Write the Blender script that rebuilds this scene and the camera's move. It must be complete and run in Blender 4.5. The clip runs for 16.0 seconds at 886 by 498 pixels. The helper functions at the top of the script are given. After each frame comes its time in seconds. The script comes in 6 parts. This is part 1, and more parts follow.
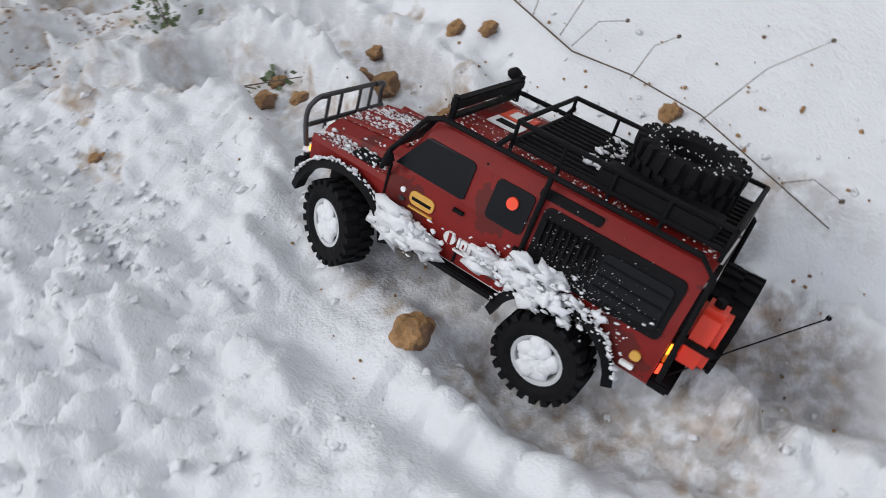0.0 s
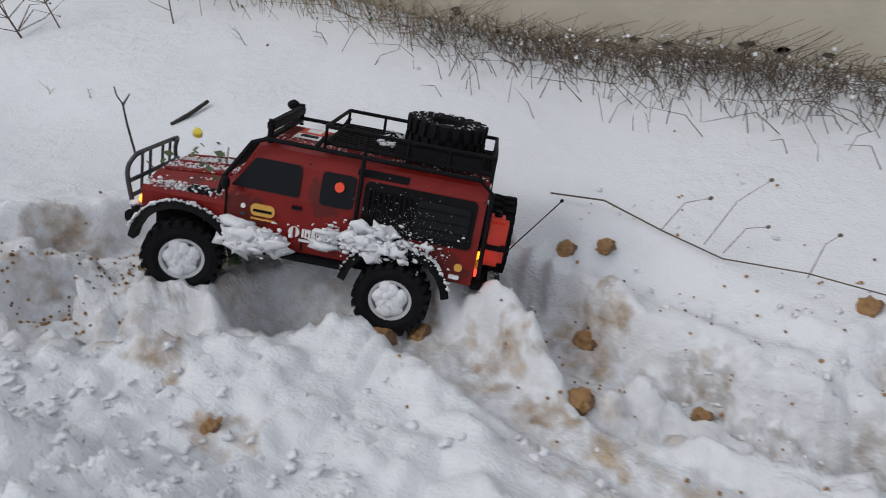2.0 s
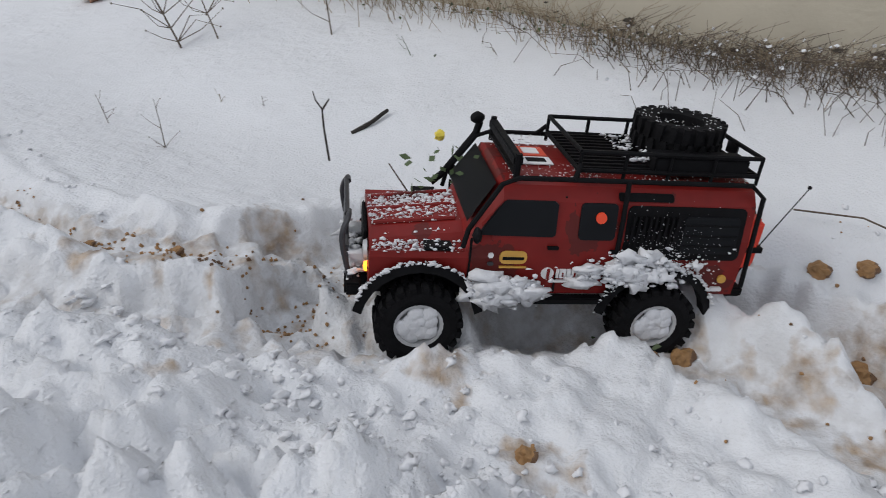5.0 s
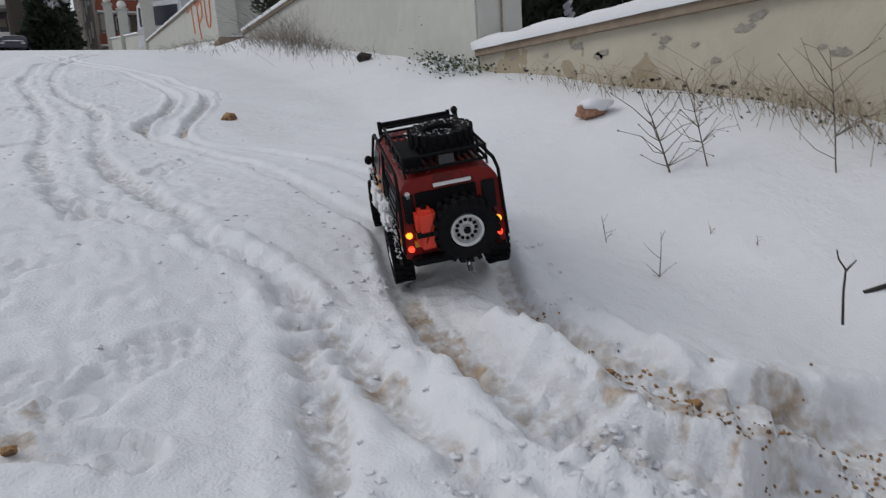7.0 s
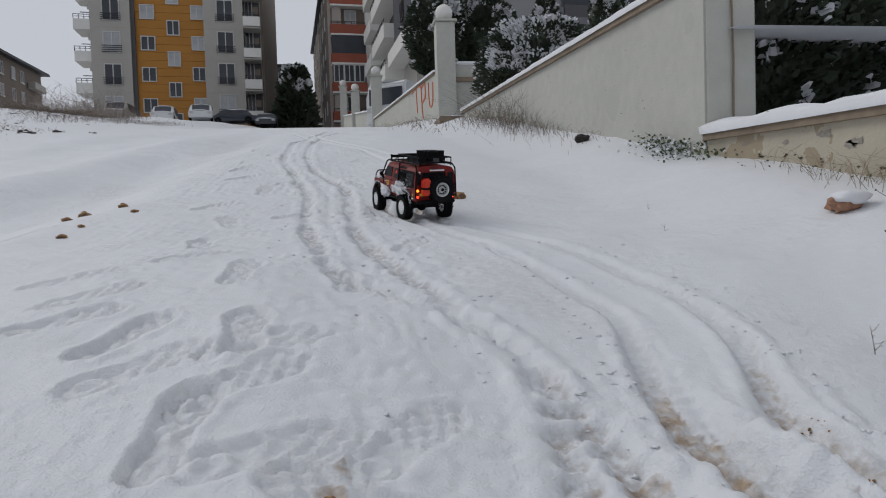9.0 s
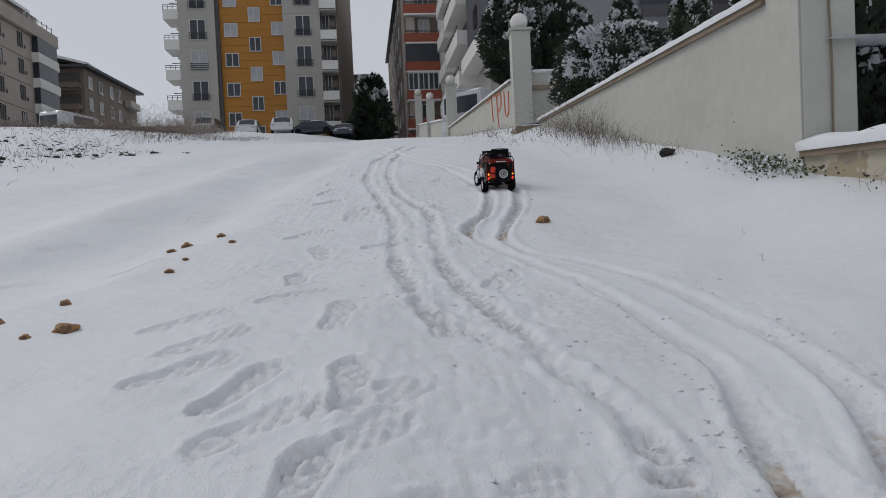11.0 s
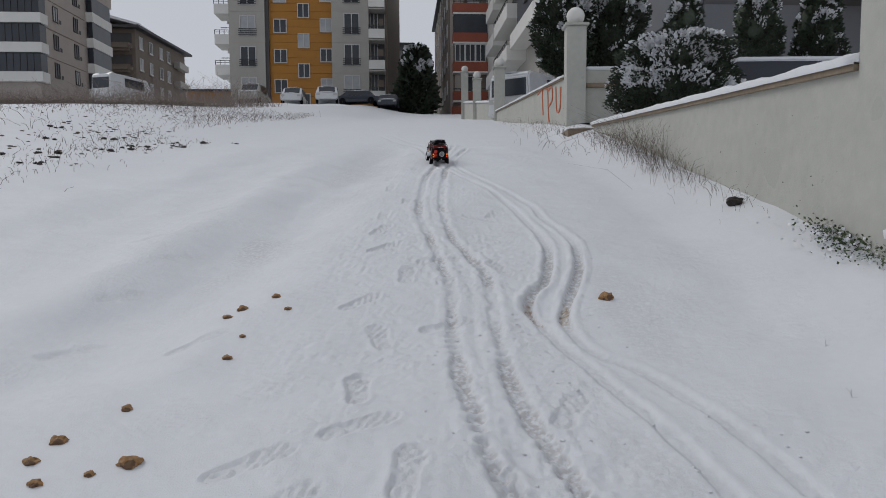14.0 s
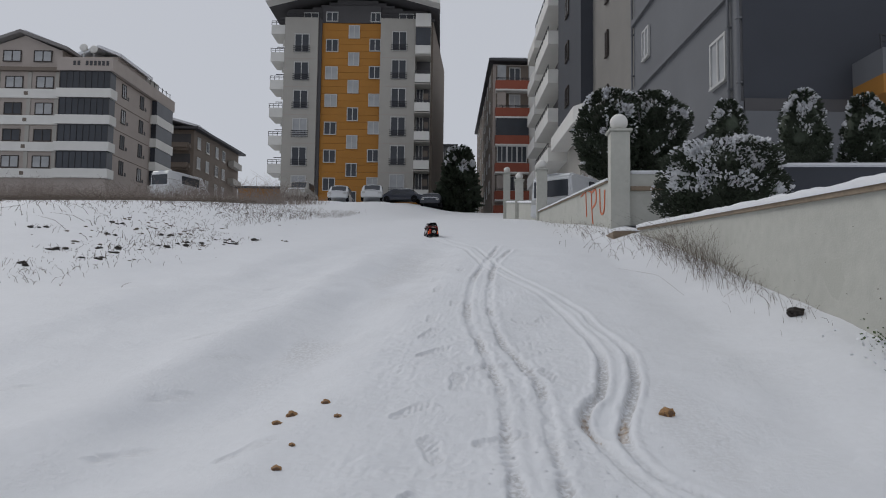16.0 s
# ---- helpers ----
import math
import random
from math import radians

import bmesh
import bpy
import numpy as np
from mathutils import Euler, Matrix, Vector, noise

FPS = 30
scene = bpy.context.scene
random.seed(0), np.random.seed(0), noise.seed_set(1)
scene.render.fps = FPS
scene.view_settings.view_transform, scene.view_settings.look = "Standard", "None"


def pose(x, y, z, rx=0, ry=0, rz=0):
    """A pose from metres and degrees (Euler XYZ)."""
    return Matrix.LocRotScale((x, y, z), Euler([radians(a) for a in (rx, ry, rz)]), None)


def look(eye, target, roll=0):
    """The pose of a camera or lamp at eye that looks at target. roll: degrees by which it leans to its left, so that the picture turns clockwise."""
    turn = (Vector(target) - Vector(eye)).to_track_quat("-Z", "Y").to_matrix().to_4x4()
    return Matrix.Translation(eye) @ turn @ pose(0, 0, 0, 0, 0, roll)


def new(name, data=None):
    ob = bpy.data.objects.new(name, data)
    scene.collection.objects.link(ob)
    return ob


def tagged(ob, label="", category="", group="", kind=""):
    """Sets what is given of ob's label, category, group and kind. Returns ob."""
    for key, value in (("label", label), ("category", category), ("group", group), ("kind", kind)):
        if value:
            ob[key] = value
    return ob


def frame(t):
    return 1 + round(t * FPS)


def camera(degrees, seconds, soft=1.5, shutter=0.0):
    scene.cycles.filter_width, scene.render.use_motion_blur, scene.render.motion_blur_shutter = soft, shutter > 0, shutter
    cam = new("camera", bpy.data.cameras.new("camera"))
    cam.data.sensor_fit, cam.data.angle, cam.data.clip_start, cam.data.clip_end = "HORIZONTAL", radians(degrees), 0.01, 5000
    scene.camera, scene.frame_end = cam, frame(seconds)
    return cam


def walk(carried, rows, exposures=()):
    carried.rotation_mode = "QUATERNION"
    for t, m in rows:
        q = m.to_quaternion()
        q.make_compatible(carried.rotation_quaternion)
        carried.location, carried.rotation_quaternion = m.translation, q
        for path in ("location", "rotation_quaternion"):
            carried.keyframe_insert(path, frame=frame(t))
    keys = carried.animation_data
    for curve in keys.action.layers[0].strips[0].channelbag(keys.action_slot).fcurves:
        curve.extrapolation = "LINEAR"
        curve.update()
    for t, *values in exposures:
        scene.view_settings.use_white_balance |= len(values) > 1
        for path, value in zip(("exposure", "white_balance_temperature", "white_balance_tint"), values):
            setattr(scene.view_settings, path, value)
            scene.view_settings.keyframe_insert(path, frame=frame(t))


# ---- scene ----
cam = camera(67.0, 16.0, soft=0.9, shutter=0.3)
PATH = [
    (0, (1.09, -0.925, 0.605), (2.003, 0.28, -0.705), -14.2),
    (0.5, (0.999, -0.743, 0.606), (2.137, 0.149, -0.777), -17.1),
    (1, (0.942, -0.622, 0.585), (2.297, 0.142, -0.673), -13.7),
    (1.5, (0.95, -0.525, 0.535), (2.445, 0.317, -0.492), -10.8),
    (1.6, (0.949, -0.467, 0.515), (2.491, 0.398, -0.419), -9.7),
    (1.9, (0.875, -0.427, 0.545), (2.492, 0.48, -0.206), -6.4),
    (2, (0.87, -0.398, 0.551), (2.478, 0.527, -0.196), -7.5),
    (2.2, (0.885, -0.355, 0.552), (2.511, 0.594, -0.124), -5.8),
    (2.4, (0.846, -0.341, 0.556), (2.462, 0.639, -0.098), -6.7),
    (2.5, (0.834, -0.323, 0.563), (2.436, 0.684, -0.084), -6.6),
    (3, (0.761, -0.224, 0.605), (2.246, 0.963, -0.017), -5.7),
    (3.5, (0.707, -0.139, 0.622), (2.181, 1.074, 0.025), -6.3),
    (4, (0.728, -0.086, 0.58), (2.255, 1.057, -0.021), -6.4),
    (4.5, (0.769, -0.079, 0.551), (2.332, 0.996, -0.082), -6.9),
    (4.7, (0.788, -0.089, 0.535), (2.387, 0.911, -0.131), -7.2),
    (6.8, (0.636, 0.017, 0.655), (1.512, 1.778, 0.295), -4.6),
    (7, (0.634, 0.033, 0.668), (1.456, 1.829, 0.354), -4.0),
    (7.5, (0.619, 0.037, 0.677), (1.338, 1.888, 0.439), -2.8),
    (8, (0.584, 0.026, 0.687), (1.174, 1.928, 0.509), -2.0),
    (8.5, (0.54, 0.014, 0.704), (0.965, 1.965, 0.584), -1.4),
    (9, (0.501, 0.004, 0.723), (0.795, 1.981, 0.646), -1.8),
    (9.5, (0.47, -0.008, 0.744), (0.678, 1.981, 0.716), -1.8),
    (9.7, (0.467, 0.011, 0.735), (0.638, 2.003, 0.727), -1.5),
    (11.8, (0.449, -0.019, 1.087), (0.459, 1.972, 0.895), -4.2),
    (12, (0.458, -0.011, 1.175), (0.457, 1.976, 0.946), -4.9),
    (12.5, (0.5, 0.016, 1.31), (0.431, 2.001, 1.078), -3.7),
    (13, (0.499, 0.042, 1.352), (0.421, 2.029, 1.139), -1.7),
    (13.5, (0.428, 0.093, 1.372), (0.37, 2.083, 1.181), -0.3),
    (14, (0.356, 0.122, 1.378), (0.314, 2.116, 1.232), -0.3),
    (14.5, (0.321, 0.131, 1.38), (0.279, 2.128, 1.276), -0.1),
    (15, (0.317, 0.129, 1.395), (0.244, 2.127, 1.368), -0.3),
    (15.5, (0.306, 0.136, 1.415), (0.199, 2.132, 1.488), -0.1),
    (16, (0.279, 0.141, 1.435), (0.119, 2.13, 1.575), 0.8),
]
walk(cam, [(t, look(eye, aim, roll)) for t, eye, aim, roll in PATH],
     [(0, .67), (1.2, .54), (2, .38), (3, .41), (4.6, .41), (7.5, .12), (9.5, .06), (13, .02), (16, .03)])


# ---- light ----
def make_world():
    w = bpy.data.worlds.new("overcast")
    w.use_nodes = True
    nt = w.node_tree
    bg = nt.nodes["Background"]
    sky = nt.nodes.new("ShaderNodeTexSky")
    sky.sky_type, sky.sun_disc = "NISHITA", False
    sky.sun_elevation, sky.sun_rotation = radians(44), radians(304)
    mul = nt.nodes.new("ShaderNodeVectorMath")
    mul.operation = "SCALE"
    mul.inputs["Scale"].default_value = 0.05
    mix = nt.nodes.new("ShaderNodeMix")
    mix.data_type = "RGBA"
    mix.inputs[0].default_value = 0.9
    mix.inputs[7].default_value = (0.53, 0.55, 0.60, 1)
    nt.links.new(sky.outputs[0], mul.inputs[0])
    nt.links.new(mul.outputs[0], mix.inputs[6])
    nt.links.new(mix.outputs[2], bg.inputs[0])
    bg.inputs[1].default_value = 1.0
    scene.world = w


make_world()
sun_data = bpy.data.lights.new("sun", "SUN")
sun_data.energy, sun_data.angle, sun_data.color = 0.85, radians(30), (1.0, 0.97, 0.93)
sun = new("sun", sun_data)
sun.matrix_world = look((0, 0, 20), (6, -4, 13), 0)


# ---- materials ----
def material(name, colour, rough=0.7, metal=0.0, spread=0.12, scale=60.0, bump=0.0, bump_scale=None, emit=0.0, coords="Object", dirt=None, dirt_at=0.6, sub=0.0):
    """Grain at two scales, relief, and dirt in patches."""
    m = bpy.data.materials.new(name)
    m.use_nodes = True
    nt = m.node_tree
    p = nt.nodes["Principled BSDF"]
    p.inputs["Roughness"].default_value, p.inputs["Metallic"].default_value = rough, metal
    tc = nt.nodes.new("ShaderNodeTexCoord")
    fine, broad = nt.nodes.new("ShaderNodeTexNoise"), nt.nodes.new("ShaderNodeTexNoise")
    fine.inputs["Scale"].default_value, fine.inputs["Detail"].default_value = scale, 5
    broad.inputs["Scale"].default_value, broad.inputs["Detail"].default_value = scale / 9, 4
    for n in (fine, broad):
        nt.links.new(tc.outputs[coords], n.inputs["Vector"])
    add = nt.nodes.new("ShaderNodeMath")
    add.operation = "ADD"
    nt.links.new(fine.outputs[0], add.inputs[0])
    nt.links.new(broad.outputs[0], add.inputs[1])
    ramp = nt.nodes.new("ShaderNodeValToRGB")
    lo, hi = ramp.color_ramp.elements
    lo.position, hi.position = 0.32, 0.72
    half = nt.nodes.new("ShaderNodeMath")
    half.operation = "MULTIPLY"
    half.inputs[1].default_value = 0.5
    nt.links.new(add.outputs[0], half.inputs[0])
    nt.links.new(half.outputs[0], ramp.inputs[0])
    lo.color = (*[c * (1 - spread) for c in colour], 1)
    hi.color = (*[min(1, c * (1 + spread)) for c in colour], 1)
    col = ramp.outputs[0]
    if dirt:
        mask = nt.nodes.new("ShaderNodeMath")
        mask.operation = "GREATER_THAN"
        mask.inputs[1].default_value = dirt_at
        spots = nt.nodes.new("ShaderNodeTexNoise")
        spots.inputs["Scale"].default_value, spots.inputs["Detail"].default_value = scale / 4, 6
        nt.links.new(tc.outputs[coords], spots.inputs["Vector"])
        nt.links.new(spots.outputs[0], mask.inputs[0])
        mx = nt.nodes.new("ShaderNodeMix")
        mx.data_type = "RGBA"
        mx.inputs[7].default_value = (*dirt, 1)
        nt.links.new(mask.outputs[0], mx.inputs[0])
        nt.links.new(col, mx.inputs[6])
        col = mx.outputs[2]
    nt.links.new(col, p.inputs["Base Color"])
    if bump:
        b = nt.nodes.new("ShaderNodeBump")
        b.inputs["Strength"].default_value, b.inputs["Distance"].default_value = bump, 0.01
        tex = fine
        if bump_scale:
            tex = nt.nodes.new("ShaderNodeTexNoise")
            tex.inputs["Scale"].default_value, tex.inputs["Detail"].default_value = bump_scale, 6
            nt.links.new(tc.outputs[coords], tex.inputs["Vector"])
        nt.links.new(tex.outputs[0], b.inputs["Height"])
        nt.links.new(b.outputs[0], p.inputs["Normal"])
    if emit:
        p.inputs["Emission Color"].default_value = (*colour, 1)
        p.inputs["Emission Strength"].default_value = emit
    if sub:
        p.inputs["Subsurface Weight"].default_value = sub
        p.inputs["Subsurface Radius"].default_value = (0.012, 0.014, 0.018)
    return m


def ground_material():
    m = material("snow_ground", (0.67, 0.685, 0.71), 0.65, spread=0.03, scale=26, bump=0.0)
    nt = m.node_tree
    p = nt.nodes["Principled BSDF"]
    tc = nt.nodes["Texture Coordinate"]
    snow = p.inputs["Base Color"].links[0].from_socket
    # grey for packed slush, and for shade painted into ruts, prints and gully
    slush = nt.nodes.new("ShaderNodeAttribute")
    slush.attribute_name = "wet_shade"
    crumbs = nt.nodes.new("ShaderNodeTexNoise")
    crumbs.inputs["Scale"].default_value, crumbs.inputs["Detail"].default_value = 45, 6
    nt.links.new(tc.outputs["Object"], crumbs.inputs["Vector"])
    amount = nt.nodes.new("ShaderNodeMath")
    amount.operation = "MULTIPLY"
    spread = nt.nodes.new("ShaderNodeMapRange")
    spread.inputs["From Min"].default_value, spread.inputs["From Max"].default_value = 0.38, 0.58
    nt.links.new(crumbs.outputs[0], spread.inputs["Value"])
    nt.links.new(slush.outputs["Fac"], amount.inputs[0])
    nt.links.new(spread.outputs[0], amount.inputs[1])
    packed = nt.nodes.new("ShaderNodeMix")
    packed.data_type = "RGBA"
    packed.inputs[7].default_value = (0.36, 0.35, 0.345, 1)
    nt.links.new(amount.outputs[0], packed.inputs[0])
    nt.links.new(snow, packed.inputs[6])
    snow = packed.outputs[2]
    at = nt.nodes.new("ShaderNodeAttribute")
    at.attribute_name = "mud"
    soil = nt.nodes.new("ShaderNodeTexNoise")
    soil.inputs["Scale"].default_value, soil.inputs["Detail"].default_value = 38, 7
    ramp = nt.nodes.new("ShaderNodeValToRGB")
    a, b = ramp.color_ramp.elements
    a.position, b.position = 0.3, 0.72
    a.color, b.color = (0.12, 0.07, 0.035, 1), (0.44, 0.29, 0.14, 1)
    mix = nt.nodes.new("ShaderNodeMix")
    mix.data_type = "RGBA"
    patch = nt.nodes.new("ShaderNodeTexNoise")
    patch.inputs["Scale"].default_value, patch.inputs["Detail"].default_value = 30, 6
    edge = nt.nodes.new("ShaderNodeMath")
    edge.operation = "SUBTRACT"
    sharp = nt.nodes.new("ShaderNodeMapRange")
    sharp.inputs["From Min"].default_value, sharp.inputs["From Max"].default_value = -0.12, 0.18
    sharp.inputs["To Max"].default_value = 0.8
    for n in (soil, patch):
        nt.links.new(tc.outputs["Object"], n.inputs["Vector"])
    nt.links.new(soil.outputs[0], ramp.inputs[0])
    nt.links.new(at.outputs["Fac"], edge.inputs[0])
    nt.links.new(patch.outputs[0], edge.inputs[1])
    nt.links.new(edge.outputs[0], sharp.inputs["Value"])
    nt.links.new(sharp.outputs[0], mix.inputs[0])
    nt.links.new(snow, mix.inputs[6])
    nt.links.new(ramp.outputs[0], mix.inputs[7])
    nt.links.new(mix.outputs[2], p.inputs["Base Color"])
    fine, coarse = nt.nodes.new("ShaderNodeTexNoise"), nt.nodes.new("ShaderNodeTexNoise")
    for n, s in ((fine, 210), (coarse, 34)):
        n.inputs["Scale"].default_value, n.inputs["Detail"].default_value = s, 5
        nt.links.new(tc.outputs["Object"], n.inputs["Vector"])
    b1, b2 = nt.nodes.new("ShaderNodeBump"), nt.nodes.new("ShaderNodeBump")
    b1.inputs["Strength"].default_value, b1.inputs["Distance"].default_value = 0.55, 0.005
    b2.inputs["Strength"].default_value, b2.inputs["Distance"].default_value = 0.55, 0.016
    broad, rough_at, patchy = nt.nodes.new("ShaderNodeTexNoise"), nt.nodes.new("ShaderNodeMapRange"), nt.nodes.new("ShaderNodeMath")
    broad.inputs["Scale"].default_value, broad.inputs["Detail"].default_value = 3.2, 4
    nt.links.new(tc.outputs["Object"], broad.inputs["Vector"])
    rough_at.inputs["From Min"].default_value, rough_at.inputs["From Max"].default_value = 0.42, 0.62
    rough_at.inputs["To Min"].default_value = 0.12
    nt.links.new(broad.outputs[0], rough_at.inputs["Value"])
    patchy.operation = "MULTIPLY"
    nt.links.new(coarse.outputs[0], patchy.inputs[0])
    nt.links.new(rough_at.outputs[0], patchy.inputs[1])
    nt.links.new(patchy.outputs[0], b2.inputs["Height"])
    nt.links.new(fine.outputs[0], b1.inputs["Height"])
    nt.links.new(b2.outputs[0], b1.inputs["Normal"])
    nt.links.new(b1.outputs[0], p.inputs["Normal"])
    return m


SNOW_GROUND = ground_material()
SNOW = material("snow", (0.69, 0.70, 0.725), 0.7, spread=0.04, scale=120, bump=0.25, bump_scale=200)
STONE = material("ochre_stone", (0.30, 0.165, 0.065), 0.7, spread=0.4, scale=70, bump=0.6, dirt=(0.13, 0.07, 0.035), dirt_at=0.56)
BRICK_STONE = material("red_stone", (0.30, 0.16, 0.10), 0.8, spread=0.3, scale=30, bump=0.5)
WALL = material("painted_render", (0.43, 0.43, 0.39), 0.85, spread=0.10, scale=9, bump=0.25, bump_scale=60, dirt=(0.40, 0.40, 0.36), dirt_at=0.62)
WALL_OLD = material("stained_render", (0.43, 0.39, 0.31), 0.85, spread=0.14, scale=7, bump=0.3, bump_scale=50, dirt=(0.31, 0.26, 0.18), dirt_at=0.62)
COPING = material("coping_stone", (0.22, 0.17, 0.12), 0.8, spread=0.25, scale=20, bump=0.4)
STAIN = material("bare_patch", (0.26, 0.24, 0.21), 0.9, spread=0.3, scale=60, bump=0.5)
DARK_STAIN = material("dark_mould", (0.06, 0.05, 0.04), 0.9, spread=0.4, scale=60)
GRAFFITI = material("orange_spray", (0.60, 0.17, 0.08), 0.6, spread=0.2, scale=30)
TWIG = material("dry_twig", (0.11, 0.085, 0.065), 0.85, spread=0.35, scale=40)
BRUSH = material("frosted_brush", (0.23, 0.19, 0.165), 0.9, spread=0.4, scale=6)
DRY = material("dry_grass", (0.26, 0.20, 0.13), 0.85, spread=0.35, scale=40)
LEAF = material("green_leaf", (0.055, 0.085, 0.03), 0.6, spread=0.4, scale=60)
IVY = material("dark_leaf", (0.035, 0.045, 0.022), 0.55, spread=0.4, scale=40)
NEEDLE = material("conifer", (0.028, 0.04, 0.022), 0.7, spread=0.4, scale=25)
YELLOW = material("yellow_petal", (0.65, 0.52, 0.06), 0.6, spread=0.2)
BLACK_WOOD = material("charred_wood", (0.025, 0.02, 0.017), 0.8, spread=0.4, bump=0.4)
# model car
RED = material("red_paint", (0.185, 0.011, 0.009), 0.45, spread=0.18, scale=45, dirt=(0.10, 0.012, 0.010), dirt_at=0.56)
BLACK = material("black_plastic", (0.006, 0.006, 0.007), 0.6, spread=0.3, scale=80, bump=0.15)
RUBBER = material("tyre_rubber", (0.009, 0.009, 0.010), 0.85, spread=0.3, scale=90, bump=0.3)
for black in (BLACK, RUBBER):
    black.node_tree.nodes["Principled BSDF"].inputs["Specular IOR Level"].default_value = 0.09
WINDOW_SHINE = 0.12
RED.node_tree.nodes["Principled BSDF"].inputs["Specular IOR Level"].default_value = 0.25
WINDOW = material("tinted_window", (0.008, 0.009, 0.011), 0.35, spread=0.2, scale=20)
WINDOW.node_tree.nodes["Principled BSDF"].inputs["Specular IOR Level"].default_value = WINDOW_SHINE
RIM = material("white_metal", (0.55, 0.56, 0.57), 0.4, 0.3, spread=0.15, scale=60)
STEEL = material("grey_tube", (0.06, 0.06, 0.065), 0.4, 0.6, spread=0.2, scale=60)
CAN = material("red_canister", (0.68, 0.045, 0.02), 0.42, spread=0.08, scale=50)
AMBER = material("amber_lamp", (1.0, 0.28, 0.02), 0.3, emit=2.2)
TAIL = material("red_lamp", (1.0, 0.05, 0.02), 0.3, emit=1.8)
ORANGE_DOT = material("orange_sticker", (0.85, 0.07, 0.02), 0.45, spread=0.06)
GOLD = material("gold_sticker", (0.60, 0.33, 0.06), 0.5, spread=0.12)
WHITE = material("white_print", (0.72, 0.72, 0.72), 0.5, spread=0.06)
STICK_RED = material("red_sticker", (0.62, 0.07, 0.03), 0.5, spread=0.1)
PLATE = material("yellow_plate", (0.58, 0.38, 0.03), 0.5)
# buildings
B_GREY = material("grey_render", (0.36, 0.345, 0.315), 0.9, spread=0.06, scale=1.2, bump=0.1)
B_ORANGE = material("orange_cladding", (0.37, 0.165, 0.028), 0.8, spread=0.10, scale=1.0)
# real dark cladding; also painted as shade behind the balconies
B_DARK = material("dark_cladding_and_shade", (0.075, 0.072, 0.075), 0.8, spread=0.15, scale=0.8)
B_WHITE = material("white_render", (0.64, 0.63, 0.60), 0.85, spread=0.06, scale=1.0)
B_BEIGE = material("beige_render", (0.37, 0.325, 0.295), 0.9, spread=0.08, scale=0.8)
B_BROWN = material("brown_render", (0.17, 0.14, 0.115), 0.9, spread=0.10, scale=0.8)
B_RUST = material("rust_red_render", (0.27, 0.075, 0.045), 0.85, spread=0.12, scale=1.0)
B_BLUE = material("blue_grey_render", (0.045, 0.049, 0.06), 0.85, spread=0.08, scale=0.7)
B_SLATE = material("slate_grey_render", (0.135, 0.14, 0.15), 0.9, spread=0.10, scale=0.6)
B_TAUPE = material("taupe_render", (0.20, 0.19, 0.175), 0.9, spread=0.10, scale=0.7)
B_ROOF = material("weathered_roof", (0.20, 0.19, 0.185), 0.85, spread=0.2, scale=1.5)
DARK_FRAME = material("dark_brown_frame", (0.035, 0.028, 0.024), 0.5, spread=0.15)
FRAME = material("white_frame", (0.46, 0.46, 0.45), 0.5, spread=0.05)
GLASS = material("dim_glass", (0.03, 0.035, 0.045), 0.3, spread=0.5, scale=0.6)
CURTAIN = material("curtained_glass", (0.34, 0.35, 0.36), 0.35, spread=0.25, scale=1.2)
RAIL = material("dark_rail", (0.04, 0.04, 0.045), 0.6, spread=0.2)
CAR_WHITE = material("white_car_paint", (0.62, 0.63, 0.64), 0.3, spread=0.05)
CAR_DARK = material("dark_car_paint", (0.03, 0.035, 0.05), 0.3, spread=0.1)


# ---- mesh tools ----
def link(name, bm, mat, parent=None, label="", smooth=False):
    me = bpy.data.meshes.new(name)
    bm.to_mesh(me)
    bm.free()
    me.materials.append(mat)
    if smooth:
        me.shade_smooth()
    ob = new(name, me)
    if parent:
        ob.parent = parent
    if label:
        ob["label"] = label
    return ob


def part(name, bm, mat, parent, label="", smooth=False):
    return link(name, bm, mat, parent, label, smooth)


def thing(name, label, category, m=None, group="", kind=""):
    ob = new(name)
    ob.empty_display_size = 0.05
    if m is not None:
        ob.matrix_world = m
    return tagged(ob, label, category, group, kind)


def box(bm, x0, x1, y0, y1, z0, z1, bevel=0.0):
    m = Matrix.LocRotScale(((x0 + x1) / 2, (y0 + y1) / 2, (z0 + z1) / 2), None, (abs(x1 - x0), abs(y1 - y0), abs(z1 - z0)))
    r = bmesh.ops.create_cube(bm, size=1, matrix=m)
    if bevel:
        es = list({e for v in r["verts"] for e in v.link_edges})
        bmesh.ops.bevel(bm, geom=es, offset=bevel, segments=2, affect="EDGES", clamp_overlap=True)
    return bm


def boxed(*a, bevel=0.0):
    return box(bmesh.new(), *a, bevel=bevel)


def tube(bm, pts, r0, r1=None, sides=6):
    """A tapered round bar along points."""
    pts = [Vector(p) for p in pts]
    r1 = r0 if r1 is None else r1
    rings = []
    side = None
    for i, p in enumerate(pts):
        d = (pts[min(i + 1, len(pts) - 1)] - pts[max(i - 1, 0)]).normalized()
        if side is None:
            side = d.orthogonal().normalized()
        side = (side - d * side.dot(d)).normalized()
        up = d.cross(side)
        r = r0 + (r1 - r0) * i / max(1, len(pts) - 1)
        rings.append([bm.verts.new(p + (side * math.cos(a) + up * math.sin(a)) * r) for a in [2 * math.pi * k / sides for k in range(sides)]])
    for a, b in zip(rings, rings[1:]):
        for k in range(sides):
            bm.faces.new((a[k], a[(k + 1) % sides], b[(k + 1) % sides], b[k]))
    bm.faces.new(rings[0][::-1])
    bm.faces.new(rings[-1])
    return bm


